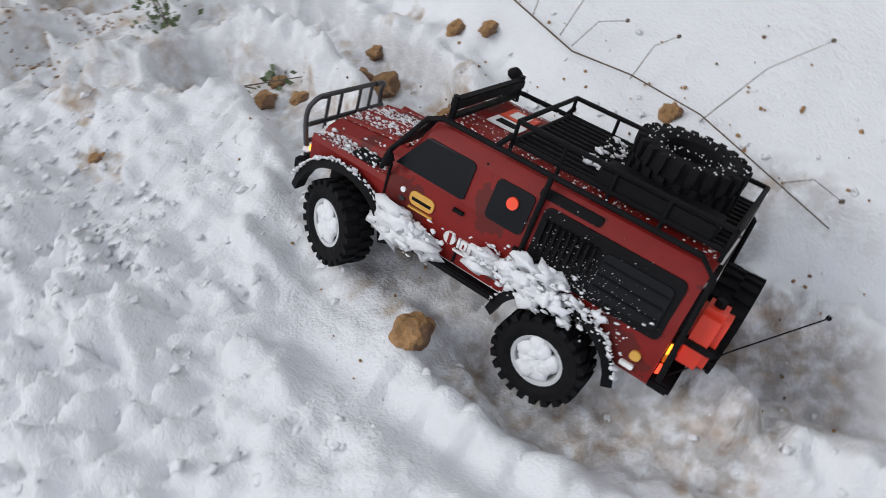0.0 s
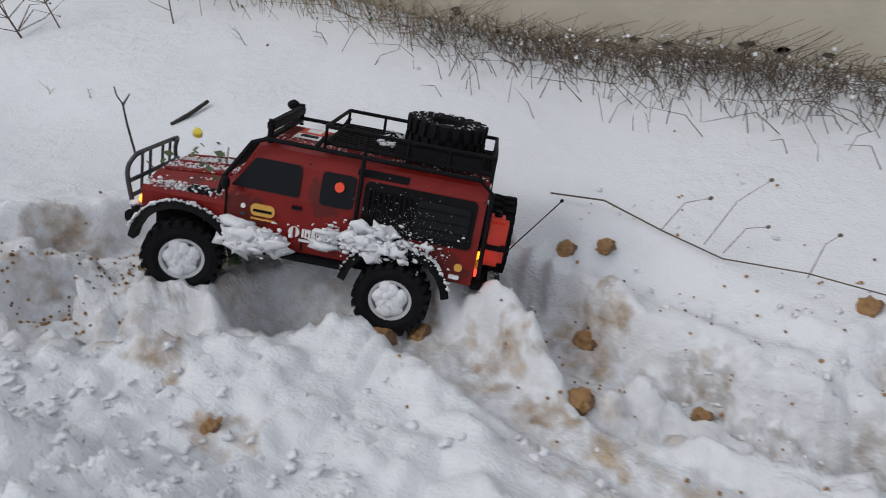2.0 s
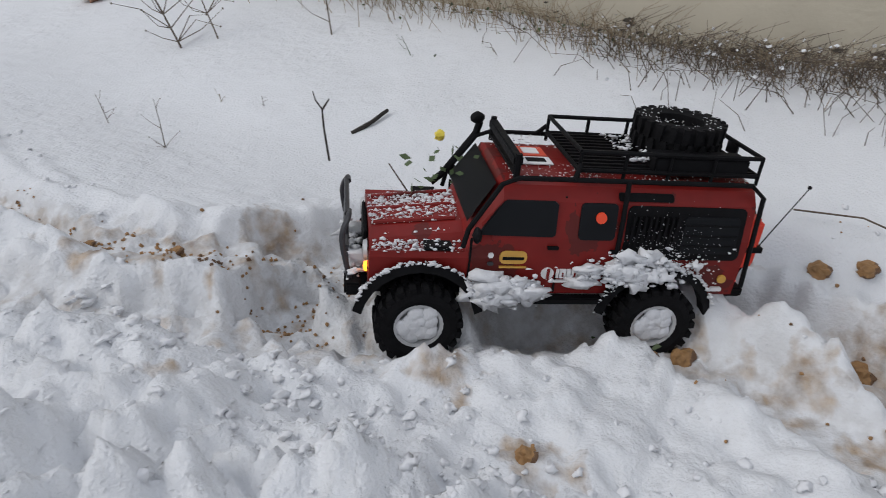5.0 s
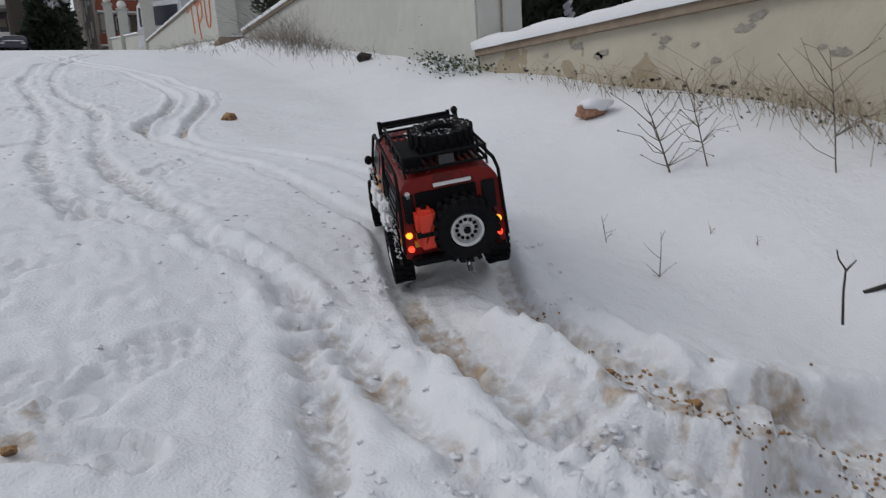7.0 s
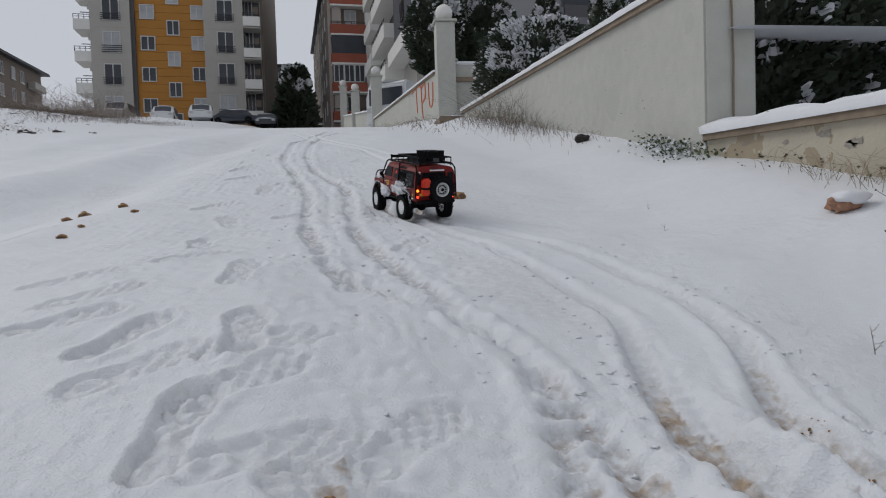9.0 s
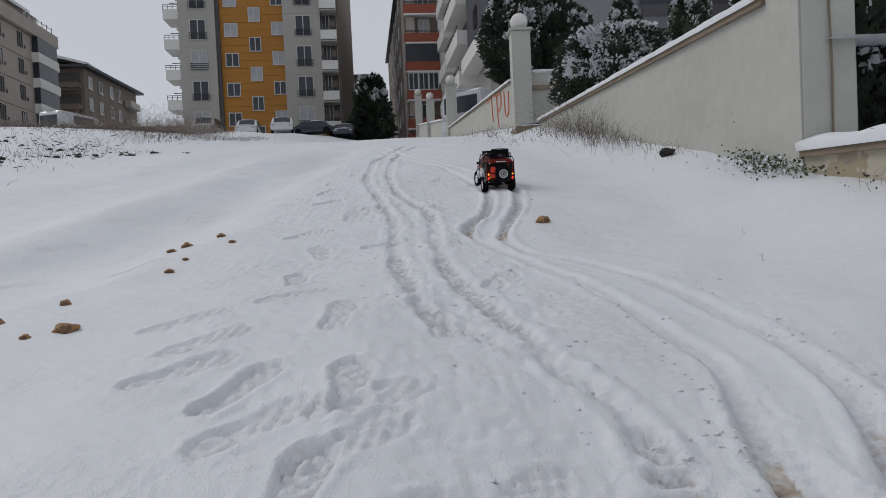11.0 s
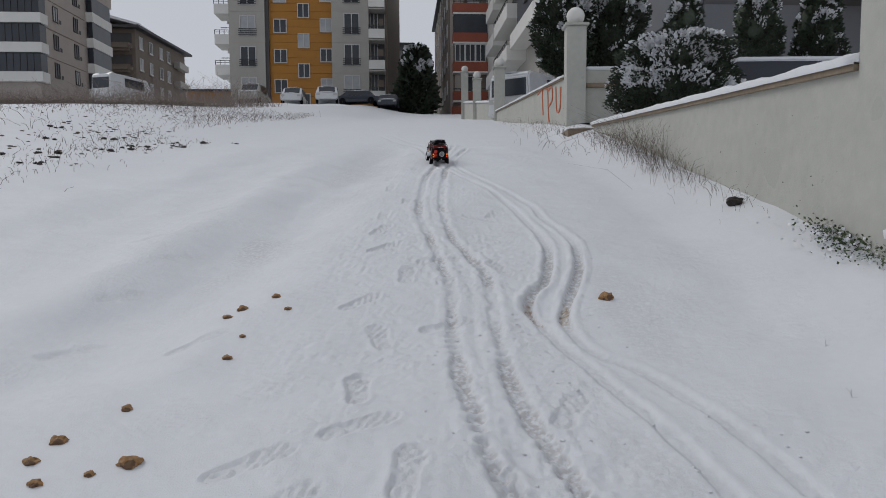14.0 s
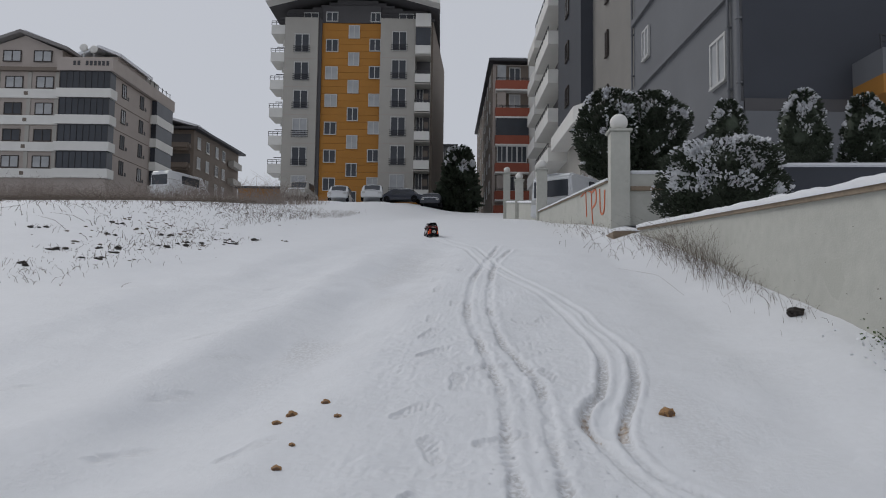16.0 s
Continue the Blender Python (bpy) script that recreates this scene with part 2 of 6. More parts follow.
def lathe(bm, profile, axis="y", steps=28, closed=False):
    """Turns (radius, along) points round an axis through the origin."""
    rings = []
    for k in range(steps):
        a = 2 * math.pi * k / steps
        c, s = math.cos(a), math.sin(a)
        ring = []
        for r, h in profile:
            ring.append(bm.verts.new((r * c, h, r * s) if axis == "y" else (h, r * c, r * s) if axis == "x" else (r * c, r * s, h)))
        rings.append(ring)
    n = len(profile)
    for k in range(steps):
        a, b = rings[k], rings[(k + 1) % steps]
        for i in range(n if closed else n - 1):
            j = (i + 1) % n
            bm.faces.new((a[i], a[j], b[j], b[i]))
    bmesh.ops.recalc_face_normals(bm, faces=bm.faces)
    return bm


def lump(bm, c, r, seed, squash=(1, 1, 1), sub=2, rough=0.35):
    """An uneven rounded lump."""
    vs = bmesh.ops.create_icosphere(bm, subdivisions=sub, radius=1)["verts"]
    for v in vs:
        d = v.co.copy()
        k = 1 + rough * noise.noise(d * 1.6 + Vector((seed * 3.1, seed, -seed))) + rough * 0.5 * noise.noise(d * 4.1 + Vector((seed, -seed * 2, 5)))
        v.co = Vector(c) + Vector((d.x * squash[0], d.y * squash[1], d.z * squash[2])) * r * k
    return bm


# ---- the way of the model car: time, place, ahead, up ----
CAR_ROWS = [
    (0, (1.508, -0.398, -0.056), (-0.084, 0.960, 0.268), (0.389, -0.216, 0.896)),
    (0.5, (1.535, -0.361, -0.050), (-0.130, 0.943, 0.306), (0.298, -0.257, 0.919)),
    (1, (1.640, -0.177, -0.011), (0.354, 0.931, 0.090), (0.172, -0.160, 0.972)),
    (1.5, (1.690, 0.106, 0.036), (0.214, 0.948, 0.238), (0.150, -0.272, 0.950)),
    (2, (1.648, 0.330, 0.106), (-0.352, 0.890, 0.289), (0.150, -0.251, 0.956)),
    (2.5, (1.596, 0.485, 0.125), (-0.447, 0.829, 0.335), (-0.200, -0.458, 0.866)),
    (3, (1.511, 0.506, 0.115), (-0.648, 0.728, 0.226), (-0.070, -0.352, 0.933)),
    (3.5, (1.499, 0.482, 0.112), (-0.624, 0.753, 0.207), (-0.035, -0.292, 0.956)),
    (4, (1.516, 0.467, 0.106), (-0.622, 0.757, 0.200), (-0.056, -0.298, 0.953)),
    (4.5, (1.546, 0.416, 0.105), (-0.638, 0.738, 0.219), (-0.046, -0.320, 0.946)),
    (4.7, (1.611, 0.339, 0.097), (-0.647, 0.739, 0.187), (-0.016, -0.259, 0.966)),
    (5.2, (1.590, 0.360, 0.105), (-0.60, 0.78, 0.19), (0, -0.26, 0.96)),
    (5.8, (1.340, 0.600, 0.205), (-0.50, 0.83, 0.24), (-0.05, -0.27, 0.96)),
    (6.2, (1.190, 0.880, 0.300), (-0.10, 0.96, 0.25), (-0.1, -0.25, 0.96)),
    (6.5, (1.220, 1.200, 0.375), (0.20, 0.95, 0.25), (-0.15, -0.25, 0.96)),
    (6.8, (1.266, 1.428, 0.444), (0.237, 0.937, 0.258), (-0.212, -0.209, 0.955)),
    (7, (1.261, 1.444, 0.447), (0.228, 0.938, 0.260), (-0.177, -0.223, 0.959)),
    (7.5, (1.262, 1.526, 0.470), (0.168, 0.947, 0.272), (-0.154, -0.248, 0.957)),
    (8, (1.228, 1.935, 0.541), (-0.040, 0.979, 0.200), (-0.241, -0.204, 0.949)),
    (8.5, (1.014, 2.415, 0.631), (-0.230, 0.970, 0.076), (-0.132, -0.108, 0.985)),
    (9.0, (0.830, 3.250, 0.778), (-0.30, 0.94, 0.17), (0.02, -0.18, 0.98)),
    (9.5, (0.860, 3.660, 0.853), (0.08, 0.98, 0.19), (0.08, -0.19, 0.98)),
    (10.1, (0.950, 4.230, 0.963), (0.15, 0.97, 0.20), (0.02, -0.20, 0.98)),
    (10.7, (1.060, 4.760, 1.073), (0.05, 0.98, 0.20), (0, -0.20, 0.98)),
    (11.3, (1.020, 5.350, 1.193), (-0.15, 0.97, 0.20), (0, -0.20, 0.98)),
    (11.8, (0.900, 5.760, 1.273), (-0.30, 0.93, 0.19), (0, -0.20, 0.98)),
    (12.0, (0.830, 6.100, 1.338), (-0.30, 0.93, 0.19), (0, -0.20, 0.98)),
    (12.5, (0.680, 6.560, 1.423), (-0.30, 0.93, 0.19), (0, -0.20, 0.98)),
    (13.0, (0.520, 7.150, 1.538), (-0.30, 0.93, 0.19), (0, -0.20, 0.98)),
    (13.5, (0.270, 7.930, 1.675), (-0.25, 0.95, 0.19), (0, -0.19, 0.98)),
    (14.0, (0.100, 8.900, 1.865), (-0.17, 0.97, 0.19), (0, -0.19, 0.98)),
    (14.5, (-0.080, 10.070, 2.065), (-0.20, 0.96, 0.17), (0, -0.17, 0.98)),
    (15.0, (-0.330, 11.240, 2.260), (-0.30, 0.94, 0.17), (0, -0.17, 0.98)),
    (15.5, (-0.710, 12.080, 2.400), (-0.30, 0.94, 0.16), (0, -0.16, 0.98)),
    (16.0, (-1.000, 13.120, 2.560), (-0.22, 0.96, 0.16), (0, -0.16, 0.98)),
]


def basis(p, f, u):
    f, u = Vector(f).normalized(), Vector(u)
    l = u.cross(f).normalized()
    u = f.cross(l)
    m = Matrix.Identity(4)
    for i, v in enumerate((f, l, u)):
        m.col[i][:3] = v
    m.translation = p
    return m


CAR_POSES = [(t, basis(p, f, u)) for t, p, f, u in CAR_ROWS]


# ---- ground ----
GY = [-160, -30, -8, -3, -1.2, -.5, 0, .4, .8, 1.2, 1.6, 2, 2.5, 3, 3.7, 4.5, 5.5, 7, 9, 12, 16, 20, 28, 40, 58, 70, 110, 400]
GZ = [-9, -4, -1.3, -.5, -.12, .02, .09, .19, .33, .425, .52, .60, .675, .755, .87, 1.04, 1.24, 1.53, 1.92, 2.42, 3.05, 3.6, 4.65, 6.2, 8.65, 10.2, 14, 40]


def sm(a, b, x):
    t = np.clip((x - a) / (b - a), 0, 1)
    return t * t * (3 - 2 * t)


def land(x, y):
    """The hill: it climbs ahead, with a bank along the wall and a higher field on the other side."""
    x, y = np.asarray(x, float), np.asarray(y, float)
    z = 0
    for o, w in ((-.25, .25), (0, .5), (.25, .25)):
        z = z + w * np.interp(y + o * (1 + .1 * np.abs(y)), GY, GZ)
    z = z + .24 * sm(1.75, 2.75, x) * sm(40, 12, y)
    z = z + .66 * sm(-3, -9, x) * sm(2, 12, y) * sm(160, 90, y) + .25 * sm(-3, -9, x) * sm(24, 45, y)
    z = z - .05 * sm(.35, 0, np.abs(x - 1.72)) * sm(.2, .6, y) * sm(1.9, 1.3, y)
    z = z - .05 * sm(.75, .2, np.abs(x - 1.05)) * sm(.6, 1.0, y) * sm(2.5, 1.9, y)
    return z


TABLE = np.random.RandomState(3).rand(256, 256)


def vnoise(x, y):
    xi, yi = np.floor(x).astype(int), np.floor(y).astype(int)
    fx, fy = x - xi, y - yi
    fx, fy = fx * fx * (3 - 2 * fx), fy * fy * (3 - 2 * fy)
    a, b = TABLE[xi % 256, yi % 256], TABLE[(xi + 1) % 256, yi % 256]
    c, d = TABLE[xi % 256, (yi + 1) % 256], TABLE[(xi + 1) % 256, (yi + 1) % 256]
    return (a + (b - a) * fx) * (1 - fy) + (c + (d - c) * fx) * fy


def fbm(x, y, octaves=4):
    z, k = 0, 1.0
    for o in range(octaves):
        z = z + k * (vnoise(x * 2 ** o + 17 * o, y * 2 ** o - 9 * o) - .5)
        k *= .55
    return z


def dense(pts, step=0.04):
    out = []
    for a, b in zip(pts, pts[1:]):
        a, b = np.array(a, float), np.array(b, float)
        n = max(1, int(np.linalg.norm((b - a)[:2]) / step))
        out += [a + (b - a) * i / n for i in range(n)]
    out.append(np.array(pts[-1], float))
    return np.array(out)


def spline(pts, n=6):
    """A smooth line through points."""
    p = [np.array(q, float) for q in pts]
    p = [2 * p[0] - p[1]] + p + [2 * p[-1] - p[-2]]
    out = []
    for i in range(1, len(p) - 2):
        for k in range(n):
            t = k / n
            out.append(.5 * (2 * p[i] + (p[i + 1] - p[i - 1]) * t + (2 * p[i - 1] - 5 * p[i] + 4 * p[i + 1] - p[i + 2]) * t * t + (3 * p[i] - p[i - 1] - 3 * p[i + 1] + p[i + 2]) * t ** 3))
    return out + [p[-2]]


def near(xs, ys, line, reach):
    """Distance of each grid place to a line, and the line's height there."""
    D, Z = np.full((len(xs), len(ys)), 9.0), np.zeros((len(xs), len(ys)))
    for q in line:
        i0, i1 = np.searchsorted(xs, (q[0] - reach, q[0] + reach))
        j0, j1 = np.searchsorted(ys, (q[1] - reach, q[1] + reach))
        if i1 <= i0 or j1 <= j0:
            continue
        e = np.sqrt((xs[i0:i1, None] - q[0]) ** 2 + (ys[None, j0:j1] - q[1]) ** 2)
        d, z = D[i0:i1, j0:j1], Z[i0:i1, j0:j1]
        k = e < d
        d[k] = e[k]
        z[k] = q[2] if len(q) > 2 else 0
    return D, Z


WHEELS = ((.162, .1), (.162, -.1), (-.162, .1), (-.162, -.1))
OLD_TRACKS = [
    [(.97, .55), (.95, .79), (.93, .93), (.89, 1.27), (.83, 1.5), (.70, 1.72), (.48, 2.0), (.41, 2.4), (.35, 2.9), (.33, 3.35), (.33, 3.7), (.28, 4.1), (.14, 4.97), (.06, 5.5), (.02, 6.3), (.04, 7.4), (.10, 8.6), (.3, 11)],
    [(.80, .75), (.84, .95), (.88, 1.37), (.80, 1.58), (.72, 1.92), (.61, 2.32), (.56, 2.65), (.54, 3.05), (.54, 3.68), (.52, 4.05), (.41, 4.5), (.29, 5.07), (.22, 6.0), (.22, 7.1), (.26, 8.6), (.5, 10.5)],
]
# the ruts that the model car leaves on the open slope
NEW_RUTS = [
    [(1.10, .85), (1.09, 1.01), (1.09, 1.18), (1.14, 1.40), (1.18, 1.62), (1.14, 1.88), (1.06, 2.2), (.98, 2.45), (.90, 2.75), (.82, 3.0), (.75, 3.32), (.72, 3.57), (.78, 3.77), (.86, 3.92), (.95, 4.5), (.945, 4.95), (.89, 5.35), (.81, 6.0), (.6, 6.9), (.36, 7.6), (.12, 8.6), (-.04, 9.6), (-.3, 11), (-.8, 12.2), (-1.1, 13.2)],
    [(1.22, .72), (1.27, .85), (1.285, 1.0), (1.30, 1.15), (1.34, 1.27), (1.39, 1.45), (1.40, 1.69), (1.37, 1.9), (1.28, 2.25), (1.11, 2.73), (.96, 2.93), (.89, 3.15), (.89, 3.45), (.99, 3.78), (1.08, 4.11), (1.145, 4.6), (1.12, 5.0), (1.03, 5.5), (.98, 6.0), (.76, 6.85), (.53, 7.6), (.30, 8.6), (.13, 9.7), (-.1, 11), (-.58, 12.2), (-.88, 13.2)],
]
# shoe prints: place, turn, depth
FOOTPRINTS = [(-.02, 2.58, 8, .03), (.21, 1.99, -5, .026), (-.15, 3.6, -35, .022), (0, 3.13, 15, .02), (.31, 3.27, -60, .026), (.06, 4.03, 0, .02), (-.13, 4.6, -40, .024), (.04, 1.5, -24, .036),
              (.29, 1.47, 3, .034), (-.13, 1.62, -50, .022), (-.13, 1.83, -45, .014), (-.26, 2.06, -55, .016), (-.83, 3.13, -48, .018), (-1.47, 3.22, -52, .022), (-1.56, 3.87, -50, .016), (-1.5, 4.6, -42, .014),
              (-1.87, 5.01, -50, .018), (-1.75, 6.04, -40, .018), (.23, 1.1, -8, .034), (.50, .91, 62, .028), (.12, 1.32, -50, .02), (.32, 1.24, -48, .018), (.34, 1.40, -65, .02), (.04, 2.27, -55, .018),
              (.50, 1.93, 10, .024), (-.23, 5.5, 0, .022), (-.09, 6.13, 0, .024), (-.38, 7.5, 0, .02), (.25, 4.3, -70, .014), (.61, 4.14, 20, .024), (.52, 5.45, 60, .02), (.66, 5.6, -20, .018), (.75, 2.42, -25, .018),
              (-.3, 6.8, 0, .022), (-.15, 8.2, 5, .022), (-.4, 9.0, 0, .022), (-.2, 5.05, -20, .02), (.39, 1.02, -70, .02), (.6, 1.07, -40, .02), (-2.1, 7.2, -30, .02), (-2.6, 3.9, -50, .02), (-2.9, 3.0, -80, .014)]


def axis_lines(parts):
    out = []
    for a, b, step in parts:
        n = max(1, int(round((b - a) / step)))
        out += [a + (b - a) * i / n for i in range(n)]
    return np.array(out + [parts[-1][1]])


# slushy wheel lines behind the start
SLUSH = [[(1.72, -.25), (1.72, -.44), (1.70, -.60), (1.71, -.78), (1.70, -.9), (1.72, -1.2)], [(1.42, -.5), (1.44, -.64), (1.50, -.74), (1.54, -.85), (1.58, -1.1)], [(1.80, -.55), (1.83, -.70), (1.86, -.9)]]
# bare ochre soil: place and reach
MUD_SPOTS = [(1.51, .71, .07), (1.21, .85, .03), (1.22, .79, .035), (1.25, .76, .035), (1.27, .68, .04), (1.30, .62, .04), (1.37, .74, .03), (1.11, 1.07, .03), (1.11, 1.21, .025), (.94, .94, .03), (.49, .95, .04),
             (1.13, .48, .025), (1.29, .16, .05), (1.35, .3, .07), (1.65, .1, .05), (1.79, -.12, .10), (1.59, -.05, .07), (1.9, .1, .05), (1.75, .05, .07)]


def ridged(x, y, octaves=4):
    """Crumbly relief: sharp hollows between rounded crumbs, 0 to about 1."""
    z, k, total = 0, 1.0, 0
    for o in range(octaves):
        z = z + k * np.abs(2 * vnoise(x * 2.03 ** o + 31 * o, y * 2.03 ** o - 13 * o) - 1)
        total += k
        k *= .6
    return z / total


def shoe_print(xs, ys, Z, wet_shade, x, y, turn, deep):
    """A sole's outline pressed in with a sharp edge, tread blocks and a heel ring."""
    i0, i1 = np.searchsorted(xs, (x - .25, x + .25))
    j0, j1 = np.searchsorted(ys, (y - .25, y + .25))
    if i1 <= i0 or j1 <= j0:
        return
    X, Y = np.meshgrid(xs[i0:i1], ys[j0:j1], indexing="ij")
    a = radians(turn)
    u = (X - x) * math.cos(a) + (Y - y) * math.sin(a) + .005 * fbm(X * 22, Y * 22, 2)
    v = -(X - x) * math.sin(a) + (Y - y) * math.cos(a) + .005 * fbm(X * 22 + 9, Y * 22, 2)
    half = np.interp(v, [-.15, -.135, -.09, -.03, .03, .08, .125, .145], [.004, .03, .040, .034, .045, .050, .034, .004])
    d = np.abs(u) / half
    inside = sm(1.06, .94, d) * sm(.152, .138, np.abs(v))
    tread = .5 + .5 * np.tanh(5 * np.sin(u * 165) * np.sin(v * 125 + 40 * np.abs(u)))
    heel = np.hypot(u / .026, (v + .095) / .034)
    ring = sm(.35, .1, np.abs(heel - .85))
    deep *= .62
    Z[i0:i1, j0:j1] -= inside * (deep * (.8 + .2 * sm(.1, -.1, v)) - .009 * tread * sm(-.04, -.02, v) - .009 * ring)
    rim = sm(.022, .004, np.abs(np.maximum(np.abs(u) - half, np.abs(v) - .145) - .012))
    Z[i0:i1, j0:j1] += .35 * deep * rim * (1 - inside) * (.2 + ridged(X * 18, Y * 18, 3))
    # pressed snow greyed, with the print's shade put into the colour
    w = wet_shade[i0:i1, j0:j1]
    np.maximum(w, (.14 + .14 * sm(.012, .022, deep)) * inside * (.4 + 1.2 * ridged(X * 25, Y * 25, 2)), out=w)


def build_ground():
    xs = axis_lines([(-260, -60, 25), (-60, -15, 2.5), (-15, -4, .35), (-4, -1.2, .032), (-1.2, -.4, .016), (-.4, 2.0, .009), (2.0, 2.75, .02), (2.75, 6, .4), (6, 30, 3), (30, 260, 30)])
    ys = axis_lines([(-160, -12, 12), (-12, -1.6, .5), (-1.6, -1.0, .025), (-1.0, 1.3, .008), (1.3, 3.2, .0105), (3.2, 5.5, .016), (5.5, 9, .03), (9, 16, .07), (16, 40, .5), (40, 110, 5), (110, 400, 40)])
    X, Y = np.meshgrid(xs, ys, indexing="ij")
    Z = land(X, Y)
    close = sm(16, 8, Y) * sm(-15, -6, X)
    Z = Z + close * (.05 * fbm(X * .9, Y * .7, 3) + .010 * fbm(X * 4, Y * 4, 4))
    Z = Z + sm(14, 30, Y) * .15 * fbm(X * .25, Y * .2, 2)
    mud, wet_shade = np.zeros(X.shape), np.zeros(X.shape)
    # an old shallow gully and worn cross hollows on the open side, where the snow is thin
    gx = np.interp(Y, [2, 2.8, 4, 5.5, 8, 11], [-1.9, -1.5, -1.2, -1.02, -.95, -.8])
    gully = sm(.75, .05, np.abs(X - gx + .12 * fbm(X * 2, Y * 2, 2))) * sm(1.8, 3, Y) * sm(13, 9, Y)
    Z = Z - .12 * gully
    # thin icy snow, plus the hollow's shade painted in grey
    wet_shade = np.maximum(wet_shade, .32 * gully * sm(.0, .3, .15 + fbm(X * 1.3, Y * .6, 3)))
    Z = Z - .055 * sm(.9, .2, np.abs(X + 2.6 - .1 * (Y - 4))) * sm(2, 3.5, Y) * sm(15, 9, Y)
    # smooth icy places between the ruts
    ice = np.maximum(sm(1, .5, np.hypot((X - .98 + .25 * (Y - 1.9)) / .16, (Y - 1.9) / .55)), sm(1, .6, np.hypot((X - 1.22) / .17, (Y - 3.5) / .8)))
    wet_shade = np.maximum(wet_shade, .16 * ice)
    # churned snow beside the first climb
    churn = sm(.98, .45, np.hypot((X - 1.25) / 1.05, (Y + .05) / 1.15)) * sm(1.98, 1.75, X)
    lumps = ridged(X * 8, Y * 8, 4)
    fine = ridged(X * 23 + 5, Y * 23, 3)
    patchy = sm(-.12, .25, fbm(X * 2.3 + 7, Y * 2.3, 3))
    Z = Z + churn * (.25 + .75 * np.maximum(sm(1.05, 1.3, X), patchy)) * (.040 * (lumps - .42) + .036 * (fine - .42))
    wet_shade = np.maximum(wet_shade, .14 * churn * sm(1.25, 1.5, X) * sm(.5, .2, Y))
    heap = sm(.24, .05, np.abs(X - 1.08 - .14 * fbm(Y * 2.2, Y * 0, 2))) * sm(-.5, -.1, Y) * sm(.78, .35, Y)
    Z = Z + heap * (.040 + .050 * lumps + .055 * (fine - .4))
    for hx, hy, ht, hl in ((.73, .30, -25, .06), (.79, .22, -20, .05), (.66, .40, -30, .035)):
        a = radians(ht)
        u, v = (X - hx) * math.cos(a) + (Y - hy) * math.sin(a), -(X - hx) * math.sin(a) + (Y - hy) * math.cos(a)
        slot = sm(1.15, .7, np.hypot(u / .012, v / hl) + .3 * fbm(X * 30, Y * 30, 2))
        Z = Z - .03 * slot
        wet_shade, mud = np.maximum(wet_shade, .8 * slot), np.maximum(mud, .3 * slot)
    # trodden strip along the shoe prints
    trodden = sm(1.0, .45, np.abs(X - .38 + .09 * (Y - 2))) * sm(.3, .9, Y) * sm(11, 4, Y)
    Z = Z + trodden * (.5 + .5 * sm(-.2, .2, fbm(X * 1.7, Y * 1.7 + 4, 2))) * (.011 * (ridged(X * 6 + 3, Y * 6, 4) - .4) + .014 * (ridged(X * 22, Y * 22, 3) - .4))
    # older wheel lines, worn and crumbly
    for line in OLD_TRACKS:
        D, _ = near(xs, ys, dense(spline(line)), .25)
        D = D + .022 * fbm(X * 9, Y * 9, 3)
        rut = sm(.040, .022, D)
        worn = sm(-.10, .22, fbm(X * 1.9 + 3, Y * 1.9, 3))
        Z = Z - (.007 + .009 * worn) * rut + .007 * sm(.04, .005, np.abs(D - .062)) * (.2 + 1.5 * ridged(X * 15, Y * 15, 3))
        Z = Z + .014 * rut * (ridged(X * 34, Y * 34, 2) - .45)
        # slushy floor; the same grey also paints the rut's shade
        wet_shade = np.maximum(wet_shade, (.06 + .62 * worn) * rut)
        mud = np.maximum(mud, .34 * rut * sm(2.0, 1.0, Y))
    # fresh ruts: smooth walls, printed floors
    for line in NEW_RUTS:
        path = dense(spline(line), .02)
        D, _ = near(xs, ys, path, .25)
        Dn = D + .008 * fbm(X * 9, Y * 9, 2)
        rut = sm(.036, .024, Dn) * sm(.75, .95, Y)
        along = np.sin(Y * 260 + 3 * np.sin(X * 90))
        deep = .011 + .013 * np.maximum(sm(1.75, 1.4, Y), sm(3.0, 3.5, Y) * sm(5.4, 4.8, Y))
        Z = Z - rut * (deep - .0025 * along * sm(6, 3, Y) - .008 * (ridged(X * 34, Y * 34, 2) - .4))
        Z = Z + .42 * deep * sm(.030, .004, np.abs(Dn - .052)) * (.15 + 1.5 * ridged(X * 14 + 8, Y * 14, 3)) * sm(.75, .95, Y)
        bend = np.maximum(sm(.55, .2, np.hypot(X - .92, (Y - 3.95) / 1.6)), .55 * sm(1.75, 1.0, Y))
        # grey floor: packed snow together with painted shade
        wet_shade = np.maximum(wet_shade, (.10 + .60 * bend) * rut)
        stain = np.maximum(sm(1.55, 1.0, Y), sm(.28, .08, np.hypot(X - .80, Y - 3.5)))
        mud = np.maximum(mud, (.18 + .40 * stain) * rut * sm(6, 4.5, Y))
    Z = Z - .035 * sm(.16, .05, np.hypot(X - .80, (Y - 3.5) * .7))
    # trench and wheel holes of the first climb
    centre, lines = [], [[] for _ in WHEELS]
    came = [(-2, basis((1.66, -1.75, -.33), (-.08, .96, .2), (0, -.2, 1))), (-1, basis((1.58, -1.1, -.20), (-.08, .96, .22), (.2, -.2, 1)))]
    climb = came + [r for r in CAR_POSES if r[0] <= 7]
    for (t0, a), (t1, b) in zip(climb, climb[1:]):
        for k in range(6):
            m = a.lerp(b, k / 6)
            centre.append(np.array(m @ Vector((0, 0, .045))))
            for line, (wx, wy) in zip(lines, WHEELS):
                line.append(np.array(m @ Vector((wx, wy, .004))))
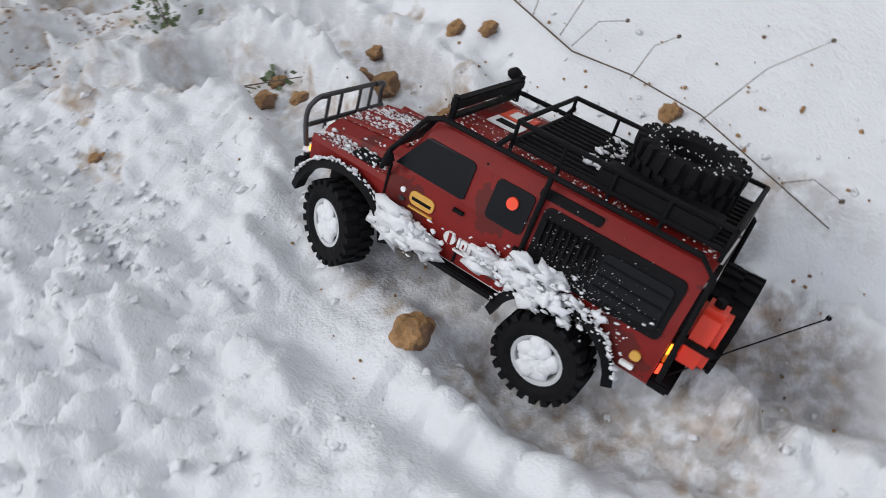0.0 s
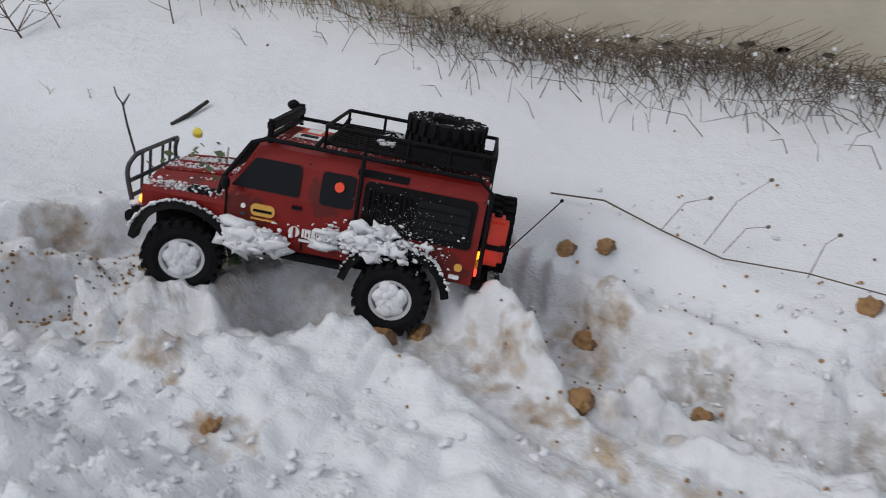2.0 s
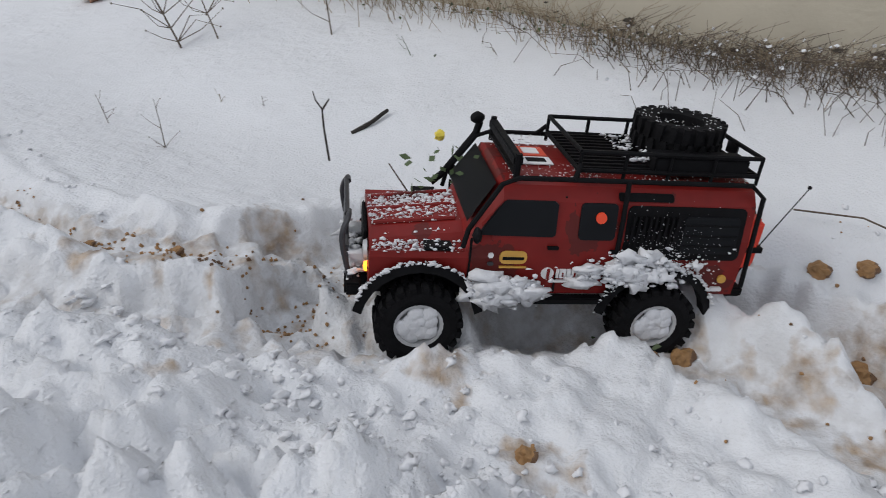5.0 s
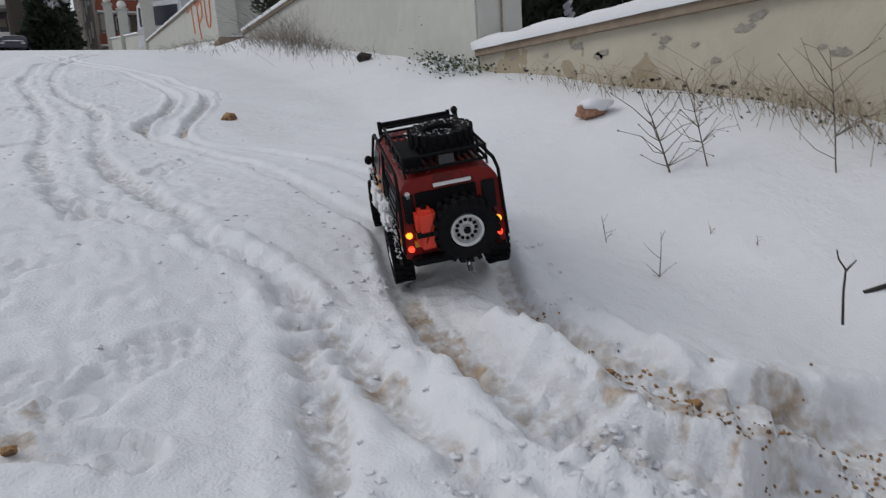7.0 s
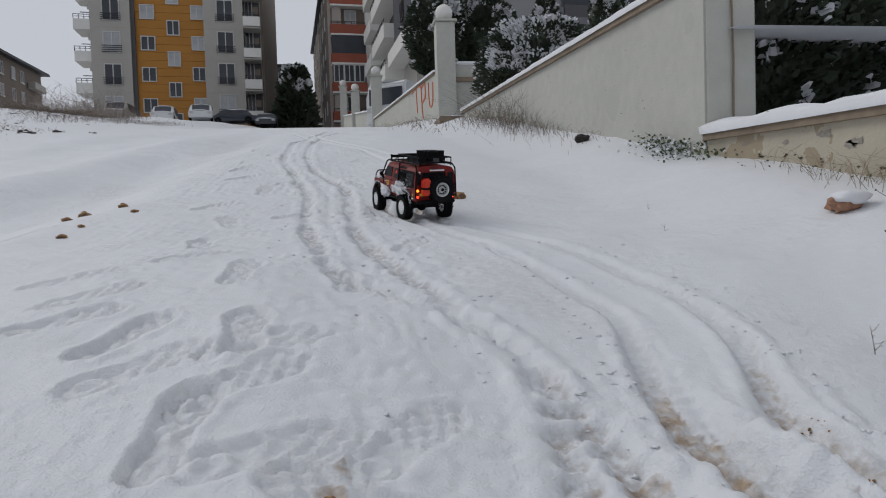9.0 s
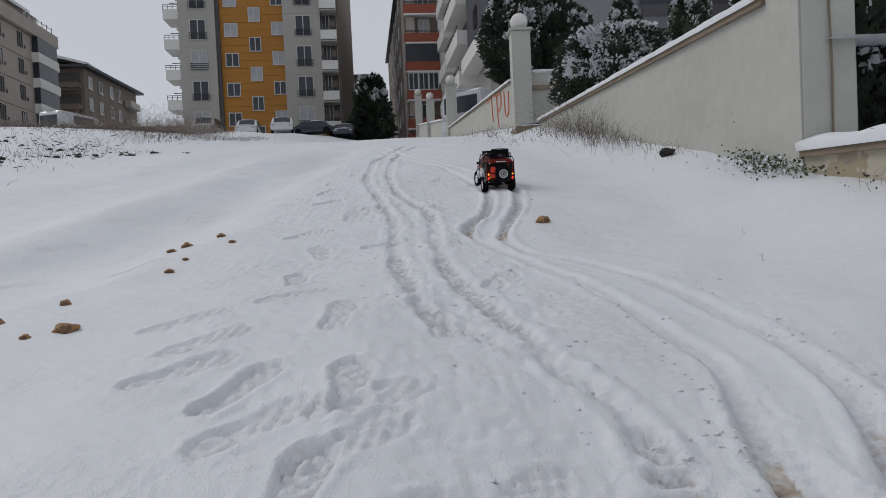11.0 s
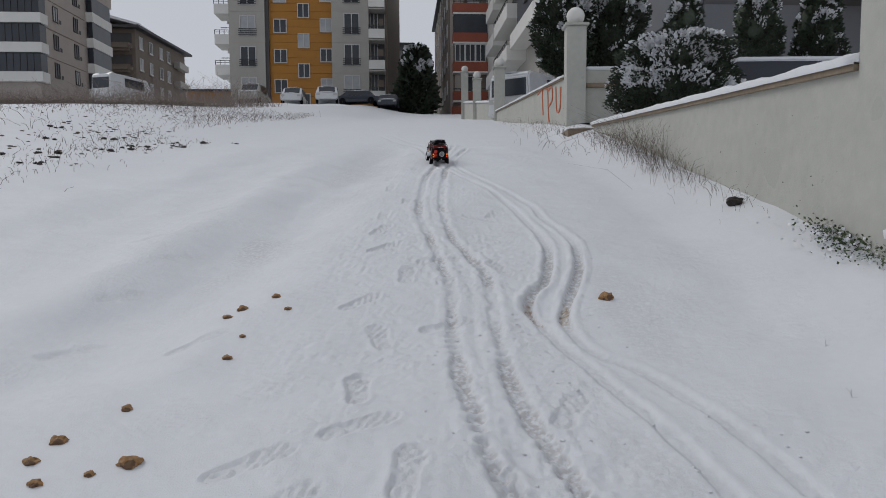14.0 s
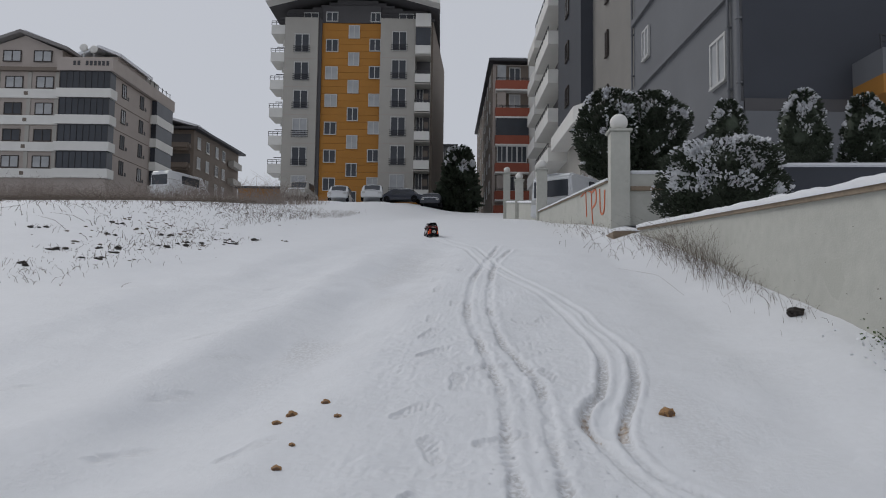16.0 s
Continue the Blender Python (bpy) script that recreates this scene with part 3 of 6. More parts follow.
    D, ZC = near(xs, ys, dense(centre), .4)
    depth = np.clip(Z - ZC, 0, 1)
    wide = .20 + .10 * sm(.9, .5, Y) - .03 * sm(1.0, 1.5, Y)
    Z = Z - depth * sm(1.0, .7, (D + .05 * fbm(X * 6, Y * 6, 3)) / wide) * sm(1.5, 1.0, Y)
    for line in lines:
        D, ZC = near(xs, ys, dense(line), .3)
        Dn = D + .016 * fbm(X * 9, Y * 9, 3)
        w = sm(.062, .036, Dn) * sm(1.75, 1.45, Y)
        Z = Z * (1 - w) + np.minimum(Z, ZC) * w
        rough = sm(1.3, .9, Y)
        Z = Z + rough * (.018 * sm(.045, .01, np.abs(Dn - .088)) * (.2 + 1.3 * ridged(X * 12, Y * 12, 3)) + .014 * w * (ridged(X * 24, Y * 24, 3) - .4))
        wet_shade = np.maximum(wet_shade, .42 * rough * sm(.066, .03, Dn))
        mud = np.maximum(mud, .40 * rough * sm(.06, .02, Dn))
    soil = sm(.34, .10, np.abs(X - 1.60 + .2 * (Y + .4))) * sm(.35, -.15, Y) * sm(-1.6, -1.0, Y)
    mud = np.maximum(mud, .56 * soil * sm(.14, .40, fbm(X * 11, Y * 11, 4) + .35 * fbm(X * 40, Y * 40, 2)))
    for line in SLUSH:
        D, _ = near(xs, ys, dense(spline(line)), .25)
        Dn = D + .03 * fbm(X * 8, Y * 8, 3)
        trough = sm(.075, .03, Dn) * sm(-.15, .15, fbm(X * 5 + 2, Y * 5, 3) + .1)
        Z = Z - .03 * trough + .02 * trough * (ridged(X * 26, Y * 26, 3) - .4)
        wet_shade, mud = np.maximum(wet_shade, .85 * trough), np.maximum(mud, .44 * trough)
    for mx, my, mr in MUD_SPOTS:
        mud = np.maximum(mud, .54 * sm(mr * 1.25, mr * .35, np.hypot(X - mx, Y - my) + .05 * fbm(X * 14, Y * 14, 3) + .02 * fbm(X * 45, Y * 45, 2)))
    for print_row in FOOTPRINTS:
        shoe_print(xs, ys, Z, wet_shade, *print_row)
    mud = np.maximum(mud, .46 * sm(.07, .02, np.hypot(X - .47, Y - .91)))
    n, k = X.shape
    verts = np.stack([X, Y, Z], -1).reshape(-1, 3)
    i = (np.arange(n - 1)[:, None] * k + np.arange(k - 1)[None, :]).ravel()
    faces = np.stack([i, i + k, i + k + 1, i + 1], -1)
    me = bpy.data.meshes.new("ground")
    me.vertices.add(len(verts))
    me.vertices.foreach_set("co", verts.ravel().astype(np.float32))
    me.loops.add(faces.size)
    me.loops.foreach_set("vertex_index", faces.ravel().astype(np.int32))
    me.polygons.add(len(faces))
    me.polygons.foreach_set("loop_start", np.arange(0, faces.size, 4, dtype=np.int32))
    me.polygons.foreach_set("loop_total", np.full(len(faces), 4, dtype=np.int32))
    me.update(calc_edges=True)
    for name, values in (("mud", mud), ("wet_shade", wet_shade)):
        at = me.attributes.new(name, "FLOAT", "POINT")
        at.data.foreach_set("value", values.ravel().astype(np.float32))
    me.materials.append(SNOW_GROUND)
    me.shade_smooth()
    ob = new("ground", me)
    tagged(ob, "snow-covered hillside with muddy wheel ruts and shoe prints", "ground", kind="structure")
    return xs, ys, Z


GX, GYS, GRID = build_ground()


def height(x, y):
    """The finished ground's height at a place."""
    i = int(np.clip(np.searchsorted(GX, x) - 1, 0, len(GX) - 2))
    j = int(np.clip(np.searchsorted(GYS, y) - 1, 0, len(GYS) - 2))
    a, b = (x - GX[i]) / (GX[i + 1] - GX[i]), (y - GYS[j]) / (GYS[j + 1] - GYS[j])
    return float((GRID[i, j] * (1 - a) + GRID[i + 1, j] * a) * (1 - b) + (GRID[i, j + 1] * (1 - a) + GRID[i + 1, j + 1] * a) * b)


# ---- walls along the yard ----
WX = 2.55


def wall_piece(name, y0, y1, top0, top1, mat, label, thick=.22, snow=.06, coping=True, x=WX, slant=0.0):
    root = thing(name, label, "wall", kind="structure")
    bm = bmesh.new()
    n = 10
    rows = []
    for i in range(n + 1):
        y = y0 + (y1 - y0) * i / n
        t = top0 + (top1 - top0) * i / n
        g = height(x, y) - .4
        k = x + slant * i / n
        rows.append([bm.verts.new(p) for p in ((k, y, g), (k, y, t), (k + thick, y, t), (k + thick, y, g))])
    for a, b in zip(rows, rows[1:]):
        for k in range(3):
            bm.faces.new((a[k], b[k], b[k + 1], a[k + 1]))
    bm.faces.new(rows[0])
    bm.faces.new(rows[-1][::-1])
    bmesh.ops.recalc_face_normals(bm, faces=bm.faces)
    part("wall_body", bm, mat, root)
    if coping:
        bm = bmesh.new()
        tube_box(bm, (x - .035, x + thick + .035), (y0, y1), (top0, top1), .045, slant)
        part("coping", bm, COPING, root, "brown stone coping")
    bm = bmesh.new()
    rng = random.Random(int(y0 * 10))
    m = max(8, int((y1 - y0) / .12))
    up = .045 if coping else 0
    ring0 = None
    for i in range(m + 1):
        f = i / m
        y = y0 + (y1 - y0) * f
        t = top0 + (top1 - top0) * f + up
        k = snow * (1 + .35 * noise.noise((y * 2.1, 3, 0)) + .15 * rng.uniform(-1, 1))
        e = slant * f - .05 + .012 * noise.noise((y * 5, 0, 7))
        ring = [bm.verts.new(q) for q in ((x + e, y, t - .012), (x + e - .008, y, t + k * .45), (x + e + .07, y, t + k * .9), (x + e + thick * .5, y, t + k * 1.1), (x + e + thick + .04, y, t + k * .8), (x + e + thick + .1, y, t - .01))]
        if ring0:
            for a in range(5):
                bm.faces.new((ring0[a], ring[a], ring[a + 1], ring0[a + 1]))
        else:
            bm.faces.new(ring)
        ring0 = ring
    bm.faces.new(ring0[::-1])
    bmesh.ops.recalc_face_normals(bm, faces=bm.faces)
    part("snow_cap", bm, SNOW, root, "rounded snow on the coping", True)
    return root


def tube_box(bm, xs, ys, tops, high, slant=0.0):
    vs = []
    for y, t, k in zip(ys, tops, (0, slant)):
        vs.append([bm.verts.new(p) for p in ((xs[0] + k, y, t), (xs[1] + k, y, t), (xs[1] + k, y, t + high), (xs[0] + k, y, t + high))])
    a, b = vs
    for k in range(4):
        bm.faces.new((a[k], a[(k + 1) % 4], b[(k + 1) % 4], b[k]))
    bm.faces.new(a)
    bm.faces.new(b[::-1])
    bmesh.ops.recalc_face_normals(bm, faces=bm.faces)


wall_piece("wall_lower", -14, 3.52, .30, 1.14, WALL_OLD, "low cream rendered wall with peeling paint and snowy coping")
wall_piece("wall_upper", 3.87, 11.0, 2.07, 2.53, WALL, "long pale grey rendered wall with snowy coping")
wall_piece("wall_far", 13.25, 23.35, 3.68, 4.36, WALL, "far pale wall with orange scrawl and snowy top", x=2.43, slant=-.70)
wall_piece("wall_beyond", 23.65, 34.9, 4.75, 6.35, WALL, "low pale wall between far piers", x=1.8, slant=-1.05, coping=False)
back_wall = thing("wall_return", "short pale wall behind the gate pier", "wall", kind="structure")
part("wall_body", boxed(2.80, 3.9, 13.0, 13.2, 2.2, 3.80), WALL, back_wall)
part("coping", boxed(2.80, 3.9, 12.95, 13.0, 3.48, 3.56), COPING, back_wall, "projecting ledge")
part("snow_cap", boxed(2.80, 3.93, 12.97, 13.23, 3.80, 3.87, bevel=.02), SNOW, back_wall)


def pier(x, y, z0, z1, w, ball, label):
    root = thing("wall_pier", label, "pillar", group="wall piers")
    part("shaft", boxed(x - w / 2, x + w / 2, y - w / 2, y + w / 2, z0 - .4, z1, bevel=.01), WALL, root)
    if ball:
        c = w * .62
        part("cap", boxed(x - c, x + c, y - c, y + c, z1, z1 + .05, bevel=.008), WALL, root)
        bm = bmesh.new()
        lump(bm, (x, y, z1 + .05 + ball * .92), ball, 4, sub=3, rough=.03)
        part("ball", bm, B_WHITE, root, "white stone ball with snow", True)
    return root


big = thing("wall_pier", "tall square pale grey pier between two walls", "pillar", group="wall piers")
part("shaft", boxed(WX - .012, WX + .30, 3.52, 3.87, .4, 4.4, bevel=.012), WALL, big)
bm = bmesh.new()
tube(bm, [(WX + .15, 3.512, 1.2), (WX + .152, 3.508, 1.6), (WX + .14, 3.51, 2.2), (WX + .15, 3.51, 4.3)], .006, sides=6)
part("cable", bm, COPING, big, "thin grey cable down the pier")
pier(2.6, 13.05, 2.75, 4.60, .36, .17, "pale square pier with a snowy stone ball")
pier(1.83, 23.5, 4.0, 5.85, .36, .17, "pale square pier with a snowy stone ball")
pier(1.26, 30.0, 4.8, 6.62, .36, .17, "pale square pier with a snowy stone ball")
pier(.78, 35.0, 5.4, 7.85, .36, .17, "pale square pier with a snowy stone ball")
step = thing("gate_step", "low concrete step with snow beside the pier", "step", kind="structure")
for z0, z1, y0 in ((2.1, 2.36, 11.0), (2.36, 2.55, 11.35)):
    part("slab", boxed(2.2, 2.9, y0, 12.8, z0, z1, bevel=.015), COPING, step)
    bm = bmesh.new()
    lump(bm, (2.56, y0 + .28, z1 + .005), 1, 5, squash=(.36, .27, .035), sub=3, rough=.1)
    part("snow_cap", bm, SNOW, step, "", True)


def patches(name, mat, label, count, ys, zs, seed, size):
    """Bare and stained places on the walls: thin flakes set proud of the face."""
    rng = random.Random(seed)
    bm = bmesh.new()
    for _ in range(count):
        y = rng.uniform(*ys)
        base = height(WX, y)
        z = base + rng.uniform(*zs)
        r = size * rng.uniform(.4, 1.3)
        ring = [bm.verts.new((WX - .003, y + r * rng.uniform(.5, 1.2) * 1.9 * math.cos(a), z + r * rng.uniform(.3, 1.0) * math.sin(a))) for a in [k * .349 for k in range(18)]]
        bm.faces.new(ring)
    ob = link(name, bm, mat)
    return tagged(ob, label, "stain", kind="stuff")


patches("peeled_paint", STAIN, "bare grey flakes where wall paint peeled", 26, (.2, 3.3), (.05, .30), 3, .02)
patches("mould_spots", DARK_STAIN, "dark mould spots low on the wall", 80, (-.8, 3.4), (-.01, .05), 5, .008)
patches("wall_pocks", DARK_STAIN, "small dark pocks on the pale wall", 46, (3.9, 10.5), (.05, .75), 7, .005)
scrawl = thing("spray_scrawl", "orange spray paint strokes on the far wall", "graffiti", kind="structure")
for pts in ([(15.9, 3.80), (15.3, 3.84), (14.8, 3.74)], [(15.35, 3.82), (15.3, 3.5), (15.25, 3.25)], [(14.75, 3.72), (14.7, 3.3), (14.6, 3.02)], [(14.75, 3.7), (14.35, 3.72), (14.3, 3.45), (14.7, 3.36)],
            [(13.95, 3.66), (13.9, 3.25), (13.75, 3.12), (13.55, 3.2), (13.5, 3.58)]):
    bm = bmesh.new()
    tube(bm, [(2.43 - .70 * (y - 13.25) / 10.1 - .004, y, z) for y, z in spline([(y, z) for y, z in pts], 4)], .022, sides=4)
    part("stroke", bm, GRAFFITI, scrawl)


# ---- yards behind the walls ----
def yard(name, x0, x1, y0, y1, z0, z1):
    bm = bmesh.new()
    n = 14
    g = [[bm.verts.new((x0 + (x1 - x0) * i / n, y0 + (y1 - y0) * j / n, z0 + (z1 - z0) * j / n + .05 * noise.noise((i * .9, j * .9, 2)))) for j in range(n + 1)] for i in range(n + 1)]
    for i in range(n):
        for j in range(n):
            bm.faces.new((g[i][j], g[i + 1][j], g[i + 1][j + 1], g[i][j + 1]))
    tagged(link(name, bm, SNOW, smooth=True), "snow-covered yard level behind the wall", "ground", kind="structure")


yard("yard_upper", WX + .12, 30, 3.4, 60, 1.75, 8)
yard("yard_lower", WX + .12, 30, -14, 3.5, .1, 1.0)
kerb = thing("inner_kerb", "low dark kerb wall in the yard with snow", "wall", kind="structure")
part("wall_body", boxed(4.1, 7.6, 11.3, 11.5, 1.5, 3.6), B_BLUE, kerb)
part("snow_cap", boxed(4.07, 7.63, 11.27, 11.53, 3.6, 3.67, bevel=.02), SNOW, kerb)


# ---- shrubs ----
def shrub(name, x, y, z, rx, rz, seed, label, cone=False, count=1500, leaf=.06, snow=.45):
    root = thing(name, label, "shrub", group="snowy shrubs")
    rng = random.Random(seed)
    stem = bmesh.new()
    tube(stem, [(x, y, z - .3), (x, y, z + rz * .7)], rx * .09, rx * .03)
    part("trunk", stem, TWIG, root)
    green, white = bmesh.new(), bmesh.new()
    lump(green, (x, y, z + rz * .45), 1, seed, squash=(rx * .72, rx * .72, rz * .42), sub=3, rough=.25)
    for _ in range(count):
        h = rng.random()
        a = rng.uniform(0, 2 * math.pi)
        r = rx * ((1 - abs(2 * h - 1) ** 2.7) ** (1 / 2.7) if not cone else (1.04 - h) ** .42 * min(1, .62 + 2.4 * h))
        r *= .76 + .26 * rng.random() + .34 * noise.noise((a * 1.3, h * 4, seed)) + .18 * noise.noise((a * 4, h * 9, seed + 5))
        p = Vector((x + r * math.cos(a), y + r * math.sin(a), z + rz * (.03 + .97 * h)))
        out = Vector((math.cos(a), math.sin(a), rng.uniform(-.3, .9))).normalized()
        s = out.orthogonal().normalized()
        s = (Matrix.Rotation(rng.uniform(0, 6.3), 3, out) @ s)
        k = leaf * rng.uniform(.6, 1.4)
        clump = .5 + 1.1 * noise.noise(p * (2.6 / rx) + Vector((seed, 0, 0))) + .5 * noise.noise(p * (7 / rx))
        top = clump + .45 * (h - .5) > 1.12 - snow + .12 * rng.random()
        bm = white if top else green
        q = p + (Vector((0, 0, k * .35)) if top else Vector((0, 0, 0)))
        tip = q + out * k * 1.3
        w = s * k * (.7 if top else .5)
        lift = out.cross(s) * k * .3
        vs = [bm.verts.new(v) for v in (q - w, q + w, tip + w * .4, tip - w * .4)]
        vt = [bm.verts.new(v + lift) for v in (q - w * .5, q + w * .5)]
        bm.faces.new(vs)
        bm.faces.new((vs[0], vt[0], vt[1], vs[1]))
        bm.faces.new((vt[0], vs[3], vs[2], vt[1]))
    part("crown", green, NEEDLE, root)
    part("snow", white, SNOW, root, "snow lying on the twigs")["kind"] = "stuff"
    return root


yard("yard_terrace", 4.1, 7.6, 11.5, 60, 3.65, 8.6)
shrub("round_shrub", 3.5, 10.0, 2.42, .84, 1.3, 1, "round evergreen shrub loaded with snow behind the wall", count=15000, leaf=.03, snow=.54)
shrub("cone_shrub", 5.58, 12.1, 3.62, .47, 1.48, 2, "upright evergreen with dusted snow in the yard", True, 8000, .028, .30)
shrub("cone_shrub", 6.62, 12.1, 3.62, .46, 1.40, 3, "upright evergreen with dusted snow in the yard", True, 8000, .028, .30)
shrub("cone_shrub", 5.30, 15.1, 4.1, .54, 1.72, 4, "smaller evergreen with dusted snow in the yard", True, 6500, .034, .30)
shrub("yard_tree", 2.98, 16.6, 4.3, .72, 2.22, 5, "dark spreading evergreen tree with light snow", False, 10000, .046, .24)
shrub("yard_tree", 4.05, 16.9, 4.3, .84, 2.25, 6, "dark spreading evergreen tree with light snow", False, 10000, .046, .24)
for i, (x, y, r, h) in enumerate([(3.35, 4.25, .42, 1.25), (3.95, 4.5, .5, 1.45), (4.65, 4.8, .5, 1.3), (5.4, 5.0, .55, 1.5), (6.2, 5.4, .6, 1.6), (7.1, 5.8, .6, 1.5)]):
    shrub("low_shrub", x, y, 1.25, r, h, 7 + i, "dark evergreen shrub with snow behind the low wall", count=3200, leaf=.04, snow=.2)
backing = thing("yard_wall", "dark slate house wall beyond the shrubs", "wall", kind="structure")
part("wall_body", boxed(5.6, 16, 7.4, 7.6, 1.0, 2.15), B_SLATE, backing)

# ---- buildings up the hill, in a frame turned with the street ----
STREET = pose(.28, .14, 0, 0, 0, 4.6)
SHARED = {}


def shared(key, make, mat, name, parent, at, turn=0.0, label=""):
    if key not in SHARED:
        me = bpy.data.meshes.new(name)
        bm = make()
        bm.to_mesh(me)
        bm.free()
        me.materials.append(mat)
        SHARED[key] = me
    ob = new(name, SHARED[key])
    ob.parent = parent
    ob.matrix_local = pose(*at, 0, 0, turn)
    if label:
        ob["label"] = label
    return ob


def window_frame_mesh(w, h):
    bm = bmesh.new()
    t = .09
    box(bm, -w / 2, w / 2, -.07, .03, h / 2 - t, h / 2)
    box(bm, -w / 2, w / 2, -.1, .03, -h / 2, -h / 2 + t)
    for x in (-w / 2, -t / 2, w / 2 - t):
        box(bm, x, x + t, -.07, .03, -h / 2 + t, h / 2 - t)
    return bm


PICK = random.Random(11)


def window(parent, u, v, w, wide, high, turn=0.0, rail=False, frame_mat=None):
    frame_mat = frame_mat or FRAME
    f = shared(("wf", wide, high, frame_mat.name), lambda: window_frame_mesh(wide, high), frame_mat, "window", parent, (u, v, w), turn)
    mat = CURTAIN if PICK.random() < .45 else GLASS
    shared(("wp", wide, high, mat.name), lambda: boxed(-wide / 2 + .05, wide / 2 - .05, -.02, .02, -high / 2 + .05, high / 2 - .05), mat, "pane", f, (0, 0, 0))
    if rail:
        def bars():
            bm = bmesh.new()
            for k in range(4):
                box(bm, -wide / 2 - .1, wide / 2 + .1, -.16, -.12, -high / 2 + .05 + k * .2, -high / 2 + .11 + k * .2)
            return bm
        shared(("wr", wide, high), bars, RAIL, "railing", f, (0, 0, 0))


def prism(points, z0, z1):
    bm = bmesh.new()
    lo, hi = [[bm.verts.new((x, y, z)) for x, y in points] for z in (z0, z1)]
    n = len(points)
    for i in range(n):
        bm.faces.new((lo[i], lo[(i + 1) % n], hi[(i + 1) % n], hi[i]))
    bm.faces.new(lo[::-1])
    bm.faces.new(hi)
    bmesh.ops.recalc_face_normals(bm, faces=bm.faces)
    return bm


def gable(u0, u1, v0, v1, w, rise, over=.8):
    bm = bmesh.new()
    mid = (u0 + u1) / 2
    rings = []
    for v in (v0 - over, v1 + over):
        rings.append([bm.verts.new(p) for p in ((u0 - over, v, w - .2), (u0 - over, v, w + .15), (mid, v, w + rise + .3), (u1 + over, v, w + .15), (u1 + over, v, w - .2), (mid, v, w + rise - .05))])
    a, b = rings
    for i in range(6):
        bm.faces.new((a[i], a[(i + 1) % 6], b[(i + 1) % 6], b[i]))
    bm.faces.new(a)
    bm.faces.new(b[::-1])
    bmesh.ops.recalc_face_normals(bm, faces=bm.faces)
    return bm


def railing(b, u0, u1, v, w, posts=5, high=.45):
    bm = bmesh.new()
    box(bm, u0, u1, v - .03, v + .03, w + high - .05, w + high)
    box(bm, u0, u1, v - .02, v + .02, w + high * .5 - .02, w + high * .5 + .02)
    for i in range(posts):
        u = u0 + (u1 - u0) * i / (posts - 1)
        box(bm, u - .025, u + .025, v - .025, v + .025, w - .02, w + high)
    part("railing", bm, RAIL, b)


